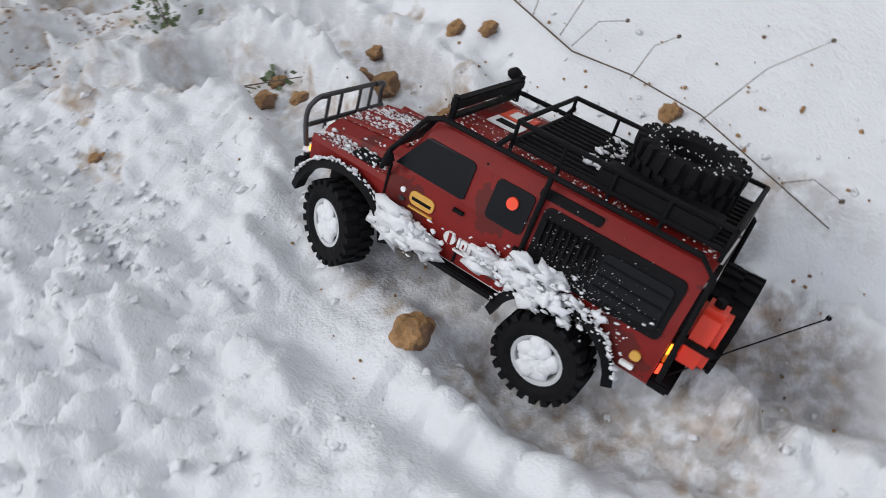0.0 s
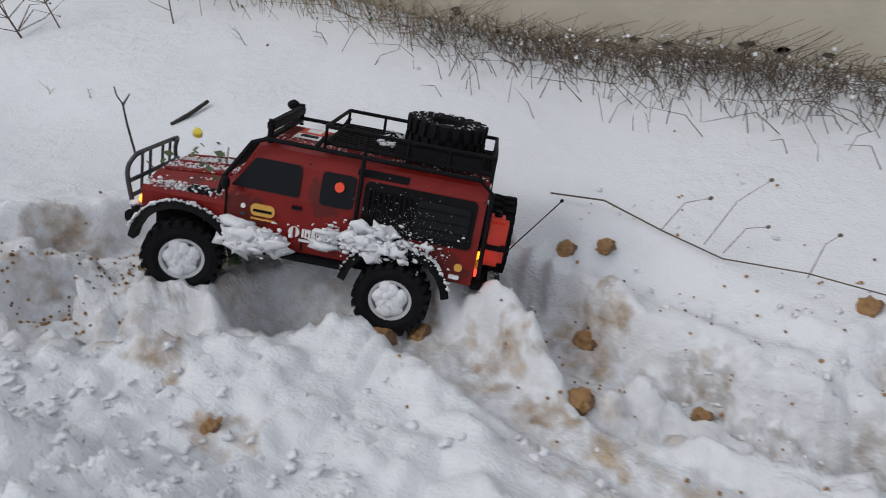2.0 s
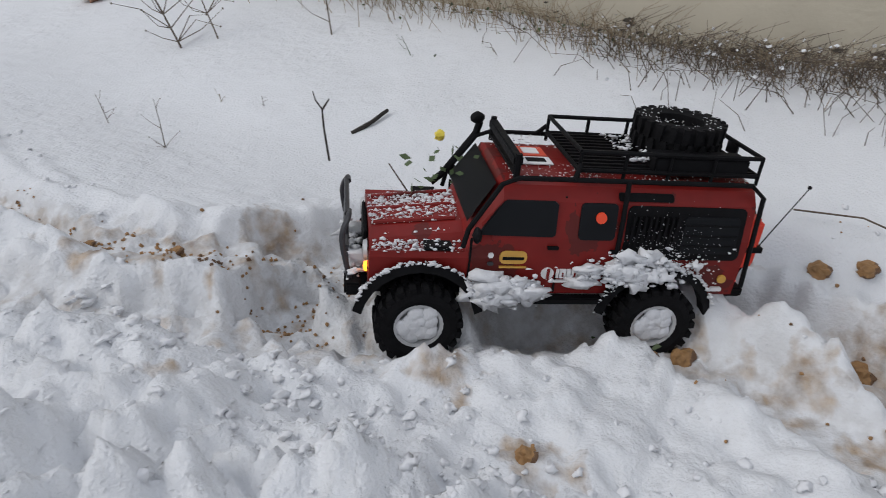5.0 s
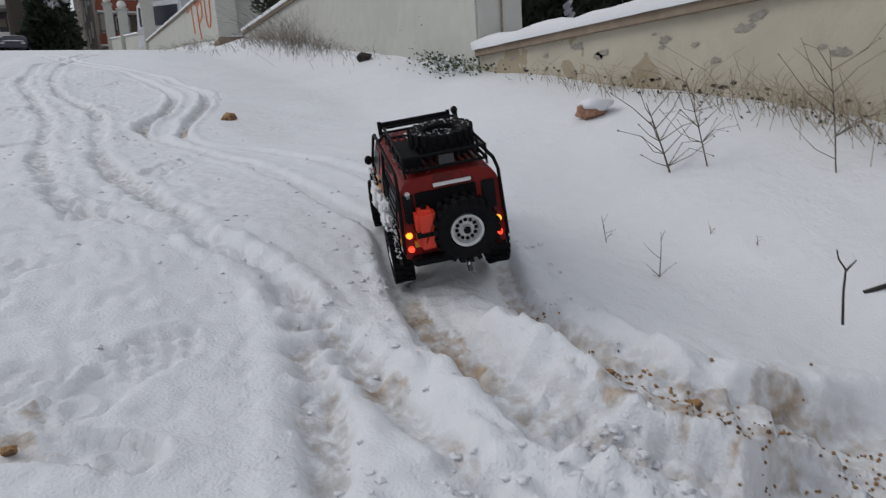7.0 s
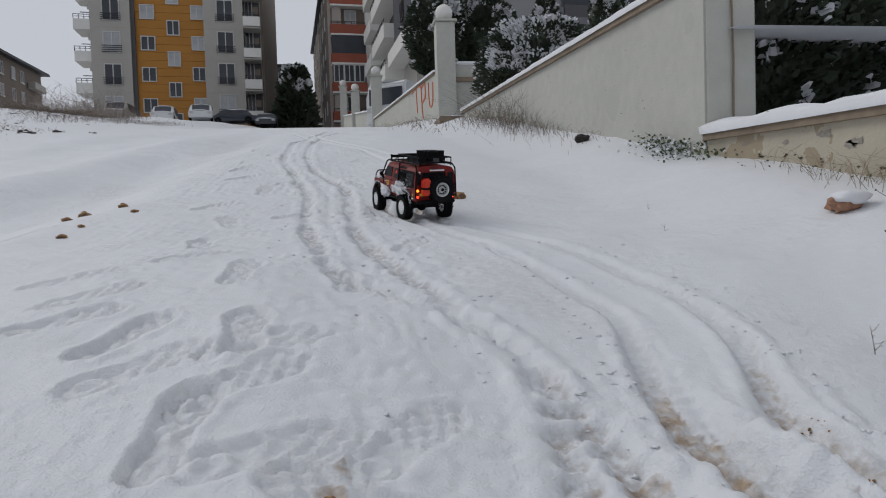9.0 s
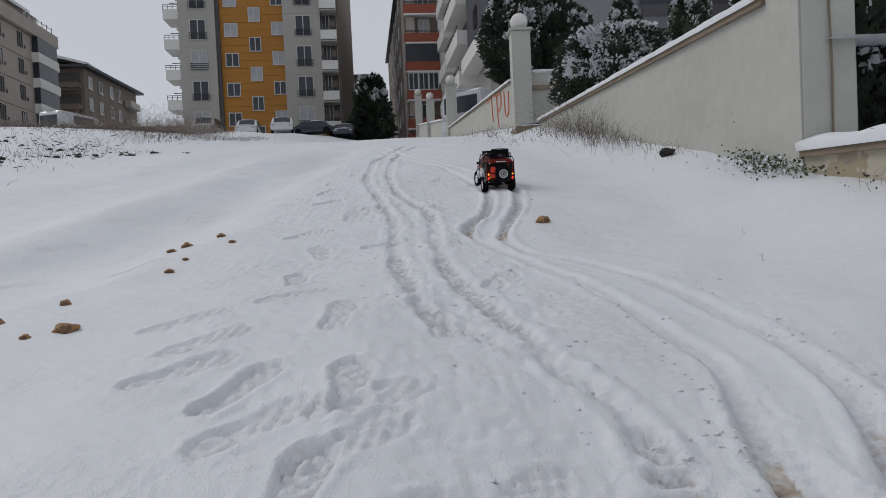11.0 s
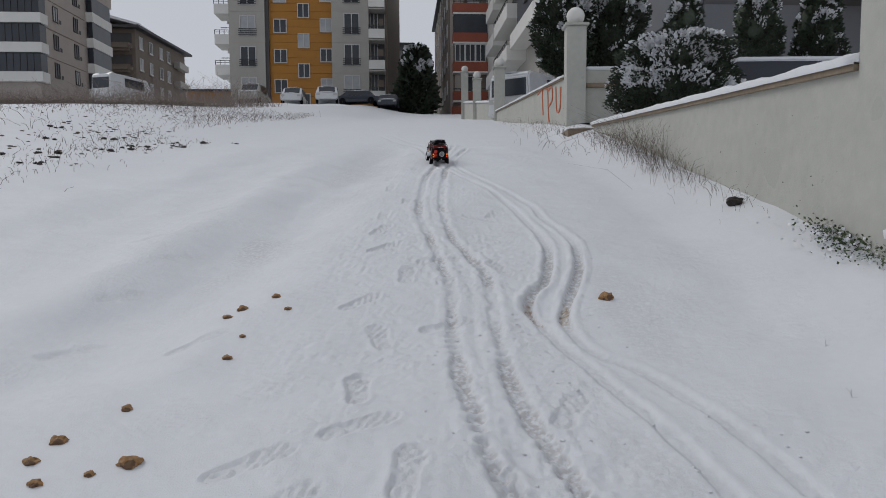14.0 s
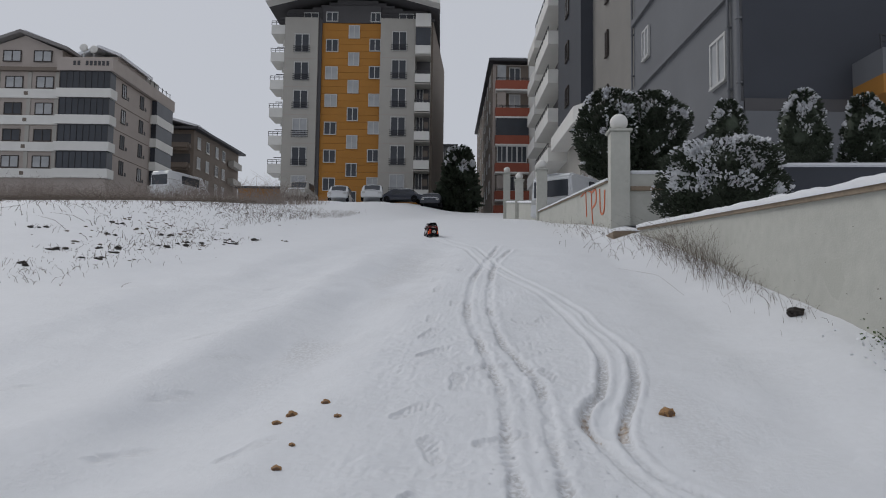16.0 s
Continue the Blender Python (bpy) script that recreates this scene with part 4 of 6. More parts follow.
def orange_block():
    b = thing("apartment_building", "tall grey apartment block with an orange clad centre and white balconies", "building", STREET)
    part("wall", prism([(-17.27, 70), (-13.71, 70), (-13.71, 70.6), (-7.0, 70.6), (-7.0, 70), (-3.25, 70), (-3.25, 71.4), (-1.62, 71.4), (-.35, 88), (-17.27, 88)], 8, 31.1), B_GREY, b)
    # side wall in a darker, browner colour than the grey front
    part("side_wall", prism([(-1.6, 71.6), (-1.4, 71.6), (-.15, 88), (-.35, 88)], 8, 31.5), B_BROWN, b, "brown side wall")
    for k in range(28):
        w = 9 + k * .775
        part("board", boxed(-13.34, -7.0, 70.5 - .012 * (k % 2), 70.59, w, w + .755), B_ORANGE, b)
    part("cladding", boxed(-13.71, -13.34, 70.2, 70.58, 9, 31), B_DARK, b, "dark strip")
    part("attic", prism([(-17.2, 70.75), (-1.7, 70.75), (-.5, 88), (-17.2, 88)], 31.1, 32.3), B_DARK, b, "dark attic front")
    part("attic", boxed(-13.3, -7.05, 70.4, 70.75, 30.7, 32.6), B_DARK, b, "dark attic front")
    for k in range(8):
        w = 31.1 + .28 * k
        half = 8.4 * (1 - .105 * k)
        part("attic_board", boxed(-9.6 - half, -9.6 + half, 70.66, 70.74, w, w + .26), B_DARK, b)
    part("roof", gable(-17.6, -1.9, 70.4, 88, 31.95, 2.3, 1.2), B_DARK, b, "dark gable roof")
    part("roof_edge", gable(-17.6, -1.9, 69.0, 69.1, 32.02, 2.3, 1.25), B_WHITE, b, "pale verge board")
    part("snow_cap", gable(-17.6, -1.9, 70.6, 88, 32.2, 2.3, 1.1), SNOW, b)
    for k in range(6):
        window(b, -15.4, 70, 28.25 - 3.07 * k, 1.6, 2.05, rail=True)
        window(b, -4.98, 70, 28.60 - 3.10 * k, 1.6, 2.15, rail=True)
        window(b, -12.25, 70.48, 28.2 - 3.02 * k, 1.35, 1.42)
        window(b, -7.62, 70.48, 28.3 - 3.02 * k, 1.25, 1.40)
        part("floor_joint", boxed(-7.0, -3.25, 69.985, 70.0, 26.75 - 3.10 * k, 26.80 - 3.10 * k), B_BEIGE, b)
        part("floor_joint", boxed(-17.27, -13.71, 69.985, 70.0, 26.55 - 3.07 * k, 26.60 - 3.07 * k), B_BEIGE, b)
    for k in range(7):
        window(b, -9.9, 70.48, 29.73 - 3.013 * k, 1.2, 1.48)
    for u, wide in ((-12.3, 1.3), (-7.6, 1.1), (-14.6, 1.6), (-4.3, 1.6)):
        window(b, u, 70.4 if -13 < u < -7 else 70.66, 31.35, wide, 1.1)
    for u0, u1 in ((-17.2, -13.8), (-7.0, -3.3)):
        railing(b, u0, u1, 70.05, 31.1, 7, .4)
    rng = random.Random(4)
    for k in range(7):
        w = 30.2 - 3.1 * k
        part("balcony", boxed(-3.25, -1.62, 69.5, 71.4, w - (.0 if k else .1), w + (.92 if k else 1.3)), B_WHITE, b, "white balcony front")
        # dark sheet on the back wall stands in for the balcony's shade
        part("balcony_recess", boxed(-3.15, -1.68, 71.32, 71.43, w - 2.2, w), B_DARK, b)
        if k == 1:
            part("balcony_glass", boxed(-3.2, -1.66, 69.55, 69.62, w + .92, w + 2.95), GLASS, b, "dark glazed balcony")
        else:
            railing(b, -3.22, -1.65, 69.55, w + .92, 4, .4)
            window(b, -2.75, 71.3, w - 1.1, .8, 1.9)
            part("laundry_rack", boxed(-2.2 + rng.uniform(-.2, .2), -1.8, 70.6, 70.65, w - 1.6, w - .9), B_BROWN, b)
        part("slab", boxed(-3.25, -1.60, 69.5, 71.4, w - .22, w - .1), B_GREY, b)
    for k in range(6):
        w = 29.35 - 3.03 * k
        part("balcony", boxed(-18.8, -17.3, 70.3, 73.2, w, w + 1.0), B_WHITE, b, "white balcony front")
        railing(b, -18.78, -17.35, 70.32, w + 1.0, 4, .45)
        part("balcony_bracket", prism([(-17.3, 70.6), (-17.3, 73), (-18.2, 73)], w - .35, w), B_WHITE, b)
        bm = bmesh.new()
        box(bm, -18.3, -17.3, 70.9, 70.95, w + 1.75, w + 1.82)
        part("awning_pole", bm, RAIL, b)
    part("garage", boxed(-6.2, -2.4, 69.85, 70.05, 8, 11.2), B_ORANGE, b)
    part("garage_door", boxed(-5.6, -3.0, 69.78, 69.84, 8, 10.6), GLASS, b)
    return b


def banded_block():
    b = thing("apartment_building", "pale apartment block with white bands and dark glazed balconies", "building", STREET)
    part("wall", prism([(-62, 72.4), (-42.3, 72.4), (-42.3, 72), (-36.8, 72), (-36.8, 88), (-62, 96)], 8, 26.0), B_BEIGE, b)
    part("attic", prism([(-51.3, 72.45), (-42.4, 72.45), (-42.4, 88), (-51.3, 88)], 26.0, 28.0), B_BEIGE, b)
    bm = bmesh.new()
    f = [[bm.verts.new((u, v, w)) for u, w in ((-51.3, 27.9), (-42.4, 27.9), (-46.6, 29.6))] for v in (72.46, 87.9)]
    bm.faces.new(f[0])
    bm.faces.new(f[1][::-1])
    for i in range(3):
        bm.faces.new((f[0][i], f[1][i], f[1][(i + 1) % 3], f[0][(i + 1) % 3]))
    bmesh.ops.recalc_face_normals(bm, faces=bm.faces)
    part("gable_wall", bm, B_BEIGE, b)
    part("roof", gable(-51.6, -42.0, 72.2, 88, 28.0, 1.75, .5), B_ROOF, b, "weathered grey gable roof with thin snow")
    part("snow_cap", gable(-51.4, -42.2, 72.8, 88, 28.22, 1.75, .4), SNOW, b)
    part("roof_band", prism([(-42.4, 71.5), (-36.3, 71.5), (-36.3, 88.4), (-36.9, 88.4), (-36.9, 72.3), (-42.4, 72.3)], 25.45, 26.9), B_BEIGE, b)
    part("penthouse", prism([(-43.0, 78), (-39.0, 78), (-39.0, 86), (-43, 86)], 26, 29.3), B_BEIGE, b)
    part("penthouse_roof", gable(-43.4, -38.9, 78, 86, 29.4, .9, .4), SNOW, b, "low snowy roof")
    part("chimney", boxed(-38.4, -37.2, 83, 85, 26, 28.2), B_GREY, b)
    for u, w in ((-42.9, 30.2), (-41.7, 30.0)):
        bm = bmesh.new()
        lump(bm, (u, 77.5, w), .5, 3, squash=(1, .35, 1), sub=2, rough=.05)
        tube(bm, [(u, 77.6, 28.4), (u, 77.6, w)], .05)
        part("satellite_dish", bm, B_WHITE, b, "pale satellite dish", True)
    for i in range(7):
        bm = bmesh.new()
        tube(bm, [(-36.5, 80 + i * 1.2, 26.9), (-36.5, 80 + i * 1.2, 27.7)], .04)
        part("mast", bm, RAIL, b)
    bm = bmesh.new()
    tube(bm, [(-36.5, 80, 27.5), (-36.5, 87.4, 27.5)], .03)
    part("railing", bm, RAIL, b)
    for k in range(4):
        w = 22.5 - 2.95 * k
        part("band", prism([(-62, 72.1), (-42.35, 72.1), (-42.4, 71.55), (-36.4, 71.55), (-36.4, 73.0), (-36.75, 73.0), (-36.9, 72.5), (-62, 72.5)], w, w + 1.0), B_WHITE, b, "white balcony band")
        part("balcony_glass", prism([(-42.1, 71.72), (-36.62, 71.72), (-36.62, 73.0), (-42.1, 72.2)], w + 1.0, w + 2.92), GLASS, b, "dark glazed balcony")
        tb = bmesh.new()
        for i in range(9):
            box(tb, -42.1 + i * .68, -42.04 + i * .68, 71.66, 71.74, w + 1.0, w + 2.92)
        box(tb, -42.1, -36.6, 71.66, 71.74, w + 2.84, w + 2.92)
        part("glazing_bar", tb, RAIL, b)
        for u in (-44.1, -47.5, -51.2, -55):
            window(b, u, 72.36, w + 1.8, 1.95, 1.35, frame_mat=DARK_FRAME)
            part("window_surround", boxed(u - 1.25, u + 1.25, 72.38, 72.41, w + 1.0, w + 1.08), B_BROWN, b)
        for u in (-42.75, -45.8, -49.3):
            part("pilaster", boxed(u - .22, u + .22, 72.3, 72.42, w + 1.0, w + 2.95), B_GREY, b)
        for u in (-46.0, -49.4):
            bm = prism([(u - .22, 72.08), (u + .22, 72.08), (u + .22, 72.1), (u - .22, 72.1)], w + .3, w + .7)
            part("stone_diamond", bm, B_BROWN, b)
        for v in (75.3, 79.8):
            window(b, -36.78, v, w + 1.75, 1.0, 1.6, 90, frame_mat=DARK_FRAME)
            part("stone_diamond", boxed(-36.8, -36.76, v + .9, v + 1.25, w + 1.0, w + 1.4), B_DARK, b)
        part("side_joint", boxed(-36.8, -36.77, 73.0, 82.0, w + 2.85, w + 2.93), B_BROWN, b)
        part("balcony", boxed(-36.8, -36.0, 82.4, 87.6, w - .1, w + 1.0), B_WHITE, b, "white side balcony")
        part("balcony_glass", boxed(-36.7, -36.1, 82.5, 87.4, w + 1.0, w + 2.8), GLASS, b)
    for u in (-44.5, -47.9):
        window(b, u, 72.38, 27.25, 2.0, 1.3, frame_mat=DARK_FRAME)
    part("eave", prism([(-62, 71.9), (-42.4, 71.9), (-42.4, 72.5), (-62, 72.5)], 25.5, 25.9), B_BROWN, b)
    tb = bmesh.new()
    for i in range(9):
        if i != 2:
            box(tb, -40.6 + i * .45, -40.6 + i * .45 + .27, 71.45, 71.5, 26.0, 26.5)
    part("sign", tb, RAIL, b, "dark bars on the roof band")
    return b


def brown_block():
    b = thing("apartment_building", "low brown apartment house with rounded balconies", "building", STREET)
    part("wall", prism([(-50, 100), (-37.9, 100), (-36.7, 118), (-50, 118)], 8, 26.0), B_BROWN, b)
    part("roof", prism([(-50.5, 99), (-37.0, 99), (-35.7, 119), (-50.5, 119)], 26.0, 26.35), RAIL, b, "thin dark roof edge")
    part("snow_cap", gable(-50, -37.2, 99.5, 118.5, 26.5, 1.6, .1), SNOW, b)
    for k in range(4):
        w = 22.8 - 3.05 * k
        part("balcony", boxed(-42.5, -38.2, 98.8, 100, w, w + 1.15, bevel=.35), B_BROWN, b)
        # shade above each balcony front, added as a thin dark sheet
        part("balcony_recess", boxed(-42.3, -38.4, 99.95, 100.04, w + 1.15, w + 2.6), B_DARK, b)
        part("balcony", boxed(-36.9, -35.9, 113, 117.5, w + .2, w + 1.2), B_GREY, b)
        for v in (101.6, 104.8, 108.4, 111.2):
            window(b, -37.86 + (v - 100) * .0667 + .02, v, w + 1.5, 1.1, 1.7, 86)
            part("sill", boxed(-37.86 + (v - 100) * .0667, -37.7 + (v - 100) * .0667, v - .7, v + .7, w + .5, w + .62), B_WHITE, b)
    return b


def rust_block():
    b = thing("apartment_building", "brown and beige apartment house with rust red balconies", "building", STREET)
    part("wall", boxed(5.1, 12, 70, 101, 8, 26.2), B_BEIGE, b)
    part("roof", boxed(4.6, 12.4, 69.0, 101.5, 26.3, 26.55), RAIL, b)
    part("snow_cap", boxed(4.7, 12.3, 69.1, 101.4, 26.55, 26.68), SNOW, b)
    part("side_wall", boxed(5.0, 5.1, 70.4, 101, 8, 26), B_BROWN, b)
    part("column", boxed(8.85, 9.7, 69.3, 70, 8, 26.2), B_WHITE, b, "pale corner column")
    for k in range(5):
        w = 23.22 - 2.93 * k
        part("balcony", boxed(5.3, 8.85, 68.9, 70, w, w + .92), B_RUST, b, "rust red balcony front")
        part("balcony_recess", boxed(5.4, 8.8, 69.9, 70.03, w + .92, w + 2.8), GLASS if k == 2 else B_BROWN, b)
        part("slab", boxed(5.3, 8.85, 68.9, 70, w - .16, w), B_WHITE, b)
        if k == 2:
            part("balcony_glass", boxed(5.4, 8.8, 69.0, 69.06, w + .92, w + 2.75), GLASS, b, "dark glazed balcony")
        elif k == 3:
            for u in (6.0, 7.05, 8.1):
                window(b, u, 69.0, w + 1.85, 1.05, 1.8)
        else:
            window(b, 7.4, 69.85, w + 1.8, 1.2, 1.6)
            railing(b, 5.35, 8.8, 68.95, w + .92, 6, .3)
            part("curtain", boxed(5.5, 6.4, 69.3, 69.36, w + .95, w + 2.7), CURTAIN if k == 0 else B_BEIGE, b)
        for v in (73, 77, 81, 85, 90, 95):
            window(b, 5.0, v, w + 1.9, 1.1, 1.4, -90)
    part("base", prism([(5.2, 69.0), (9.7, 69.0), (9.7, 70), (5.2, 70)], 8, 10.9), B_RUST, b)
    return b


def grey_block():
    b = thing("apartment_building", "large slate grey apartment building close to the street", "building", STREET)
    part("wall", boxed(9, 22, 20.2, 31.3, 1, 26), B_SLATE, b)
    part("end_wall", boxed(9.02, 22, 19.83, 20.2, 1, 26), B_BLUE, b, "dark end wall")
    part("wall", boxed(9.05, 22, 31.3, 44, 1, 26), B_TAUPE, b, "beige grey stretch of wall")
    part("bay", prism([(8.3, 40.2), (9.2, 40.2), (9.2, 48.2), (8.3, 48.2)], 13.2, 26), B_BLUE, b, "blue grey bay")
    part("wall", boxed(9.2, 22, 44, 64, 3, 26), B_GREY, b)
    for w in (7.15, 11.0, 14.4, 18.0):
        part("trim", boxed(8.86, 9, 19.8, 31.3, w, w + .28), B_SLATE, b, "projecting trim band")
    part("trim", boxed(9.02, 22, 19.76, 19.83, 7.1, 7.5), B_DARK, b)
    part("lower_wall", boxed(9.02, 22, 19.7, 19.83, 1, 7.1), B_SLATE, b)
    for v in (31.25, 20.6, 19.9):
        tb = bmesh.new()
        tube(tb, [(8.9, v, 2), (8.9, v, 26)], .055, sides=8)
        for w in range(4, 26, 2):
            box(tb, 8.84, 9, v - .07, v + .07, w, w + .05)
        part("downpipe", tb, B_SLATE, b)
    for v, w, wide, high in ((21.45, 9.2, 1.25, 1.6), (29.2, 12.8, .95, 1.4), (29.2, 16.2, .95, 1.4), (21.45, 12.7, 1.25, 1.6), (21.45, 16.2, 1.25, 1.6)):
        window(b, 8.96, v, w, wide, high, -90)
    for k in range(4):
        for v in (36.5, 42.5):
            window(b, 9.0, v, 12.5 + 3.1 * k, .55, 1.5, -90, frame_mat=DARK_FRAME)
        window(b, 8.26, 44.5, 15.0 + 3.1 * k, 1.1, 1.3, -90, frame_mat=DARK_FRAME)
        for v in (33.0, 35.5, 38.0, 40.6, 43.2):
            if k == 0:
                window(b, 9.0, v, 8.7, .9, 1.5, -90)
    for k in range(5):
        w = 11.6 + 3.0 * k
        part("balcony", prism([(7.75, 49.5), (9.2, 49.5), (9.2, 56.5), (7.75, 56.5)], w, w + 1.05), B_WHITE, b, "pale balcony")
        # dark sheet set on the wall as shade between balcony fronts
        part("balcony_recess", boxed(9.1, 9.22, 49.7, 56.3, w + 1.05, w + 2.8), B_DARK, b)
        part("balcony", boxed(7.9, 9.2, 58.2, 63, w, w + 1.05), B_WHITE, b, "pale balcony")
        bm = bmesh.new()
        box(bm, 7.75, 7.8, 49.5, 56.5, w + 1.35, w + 1.4)
        for i in range(8):
            box(bm, 7.75, 7.8, 49.5 + i, 49.55 + i, w + 1.05, w + 1.4)
        part("railing", bm, RAIL, b)
    part("balcony", prism([(7.9, 40.5), (9.1, 38.5), (9.1, 49), (7.9, 49)], 12.2, 13.2), B_WHITE, b, "pale underside ledge")
    part("balcony", boxed(12.3, 17, 18.4, 19.8, 7.85, 8.6), B_SLATE, b)
    part("balcony_base", boxed(12.3, 17, 18.4, 19.8, 7.3, 7.85), B_ORANGE, b, "orange balcony edge")
    railing(b, 12.3, 17, 18.45, 8.6, 7, .4)
    return b


orange_block()
banded_block()
brown_block()
rust_block()
grey_block()
for u0, u1, v, w1, mat, label in ((-1.6, 1.6, 100, 24, B_SLATE, "dark grey apartment house behind the tall block"), (-20.5, -17, 90, 18.5, B_WHITE, "small white house between the blocks"), (-31, -24, 100, 17.2, B_ORANGE, "low tan house with a snowy roof")):
    h = thing("far_house", label, "building", STREET)
    part("wall", boxed(u0, u1, v, v + 10, 9, w1), mat, h)
    part("roof", boxed(u0 - .4, u1 + .4, v - .4, v + 10.4, w1, w1 + .3), RAIL, h)
    for k in range(int((w1 - 12) / 3)):
        for i in range(2):
            window(h, u0 + (u1 - u0) * (.3 + .4 * i), v, 13.5 + 3 * k, 1.1, 1.4)


def street_point(u, v):
    p = STREET @ Vector((u, v, 0))
    return p.x, p.y, height(p.x, p.y)


def vehicle(name, u, v, length, wide, high, paint, label, turn, van=False, sunk=0.0):
    x, y, z = street_point(u, v)
    z -= sunk
    root = thing(name, label, "car", pose(x, y, z - .05, 0, 0, turn))
    prof = [(-.5, .18), (-.5, .52), (-.36, .58), (-.22, .97), (.2, 1), (.42, .6), (.5, .52), (.5, .18)] if not van else [(-.5, .12), (-.5, .92), (-.46, 1), (.3, 1), (.43, .6), (.5, .5), (.5, .12)]
    bm = bmesh.new()
    a, b = [[bm.verts.new((s * wide / 2 * (1 if h < .6 else .86), px * length, h * high)) for px, h in prof] for s in (-1, 1)]
    n = len(prof)
    for i in range(n):
        bm.faces.new((a[i], a[(i + 1) % n], b[(i + 1) % n], b[i]))
    bm.faces.new(a[::-1])
    bm.faces.new(b)
    bmesh.ops.recalc_face_normals(bm, faces=bm.faces)
    bmesh.ops.bevel(bm, geom=bm.edges[:], offset=.06, segments=2, affect="EDGES")
    part("body", bm, paint, root, smooth=False)
    bm = bmesh.new()
    y0 = -.335 * length if not van else -.505 * length
    if van:
        box(bm, -wide * .38, wide * .38, y0 - .02, y0 + .04, high * .52, high * .85)
    else:
        tube_box(bm, (-wide * .36, wide * .36), (-.345 * length, -.245 * length), (high * .6, high * .92), .03)
    part("rear_window", bm, GLASS, root)
    for s in (-1, 1):
        part("side_window", boxed(s * wide * .435, s * wide * .475, -.2 * length, .2 * length, high * .62, high * .9), GLASS, root)
        for e in (-.32, .32):
            bm = bmesh.new()
            lathe(bm, [(.05, -.1), (.32, -.1), (.32, .1), (.05, .1)], "x", 18)
            ob = part("wheel", bm, RUBBER, root)
            ob.location = (s * wide * .45, e * length, .32)
        part("headlight", boxed(s * wide * .3, s * wide * .45, -.505 * length, -.49 * length, high * .38, high * .48), FRAME, root)
    bm = bmesh.new()
    lump(bm, (0, 0 if not van else -.1 * length, high * (1.0)), 1, 6, squash=(wide * .42, length * (.24 if not van else .38), .1), sub=3, rough=.15)
    lump(bm, (0, -.42 * length, high * .56), 1, 7, squash=(wide * .42, length * .08, .08), sub=3, rough=.15)
    part("snow", bm, SNOW, root, "snow on the roof", True)


vehicle("parked_car", -9.3, 60, 4.3, 1.75, 1.5, CAR_WHITE, "white parked car covered with snow", 5)
vehicle("parked_car", -6.2, 58, 4.4, 1.8, 1.5, CAR_WHITE, "white parked hatchback covered with snow", 8)
vehicle("parked_car", -1.1, 63, 4.3, 1.8, 1.3, CAR_DARK, "dark parked car with a snowy roof", 0)
vehicle("parked_car", -3.9, 64, 4.3, 1.8, 1.3, CAR_DARK, "dark blue parked car behind another", 80)
vehicle("parked_car", -13.2, 62, 4.4, 1.9, 1.9, B_GREY, "grey parked off-roader dusted with snow", 0)
vehicle("parked_van", -23.7, 60, 5.6, 2.1, 2.6, CAR_WHITE, "white parked van with a dark rear window", -14, True, .1)
vehicle("parked_van", 5.3, 25.5, 4.6, 1.8, 1.75, CAR_WHITE, "pale van parked behind the far wall", -35, True, .35)
x, y, z = street_point(1.5, 66)
shrub("conifer", x, y, z - .2, 2.0, 6.6, 12, "tall dark fir with drooping branches", True, 2600, .34, .04)

# ---- the model car ----
R_WHEEL = .056


def side_y(z):
    """Half width of the body shell at a height."""
    return float(np.interp(z, [.092, .1, .15, .178, .226, .243], [.095, .1, .101, .1, .092, .080]))


def panel(poly, side, thick=.002, lift=.0):
    """A flat shape on the body's flank, from (x, z) corners."""
    bm = bmesh.new()
    a = [bm.verts.new((x, side * (side_y(z) + lift - .003), z)) for x, z in poly]
    b = [bm.verts.new((x, side * (side_y(z) + lift + thick), z)) for x, z in poly]
    n = len(poly)
    bm.faces.new(a)
    bm.faces.new(b[::-1])
    for i in range(n):
        bm.faces.new((a[i], b[i], b[(i + 1) % n], a[(i + 1) % n]))
    bmesh.ops.recalc_face_normals(bm, faces=bm.faces)
    return bm


def rounded(x0, x1, z0, z1, r=.006, slant=0.0):
    out = []
    for cx, cz, a0 in ((x1 - r, z1 - r, 0), (x0 + r, z1 - r, 90), (x0 + r, z0 + r, 180), (x1 - r, z0 + r, 270)):
        for k in range(4):
            a = radians(a0 + k * 30)
            px, pz = cx + r * math.cos(a), cz + r * math.sin(a)
            out.append((px - slant * (pz - z0) * (px - x0) / (x1 - x0), pz))
    return out


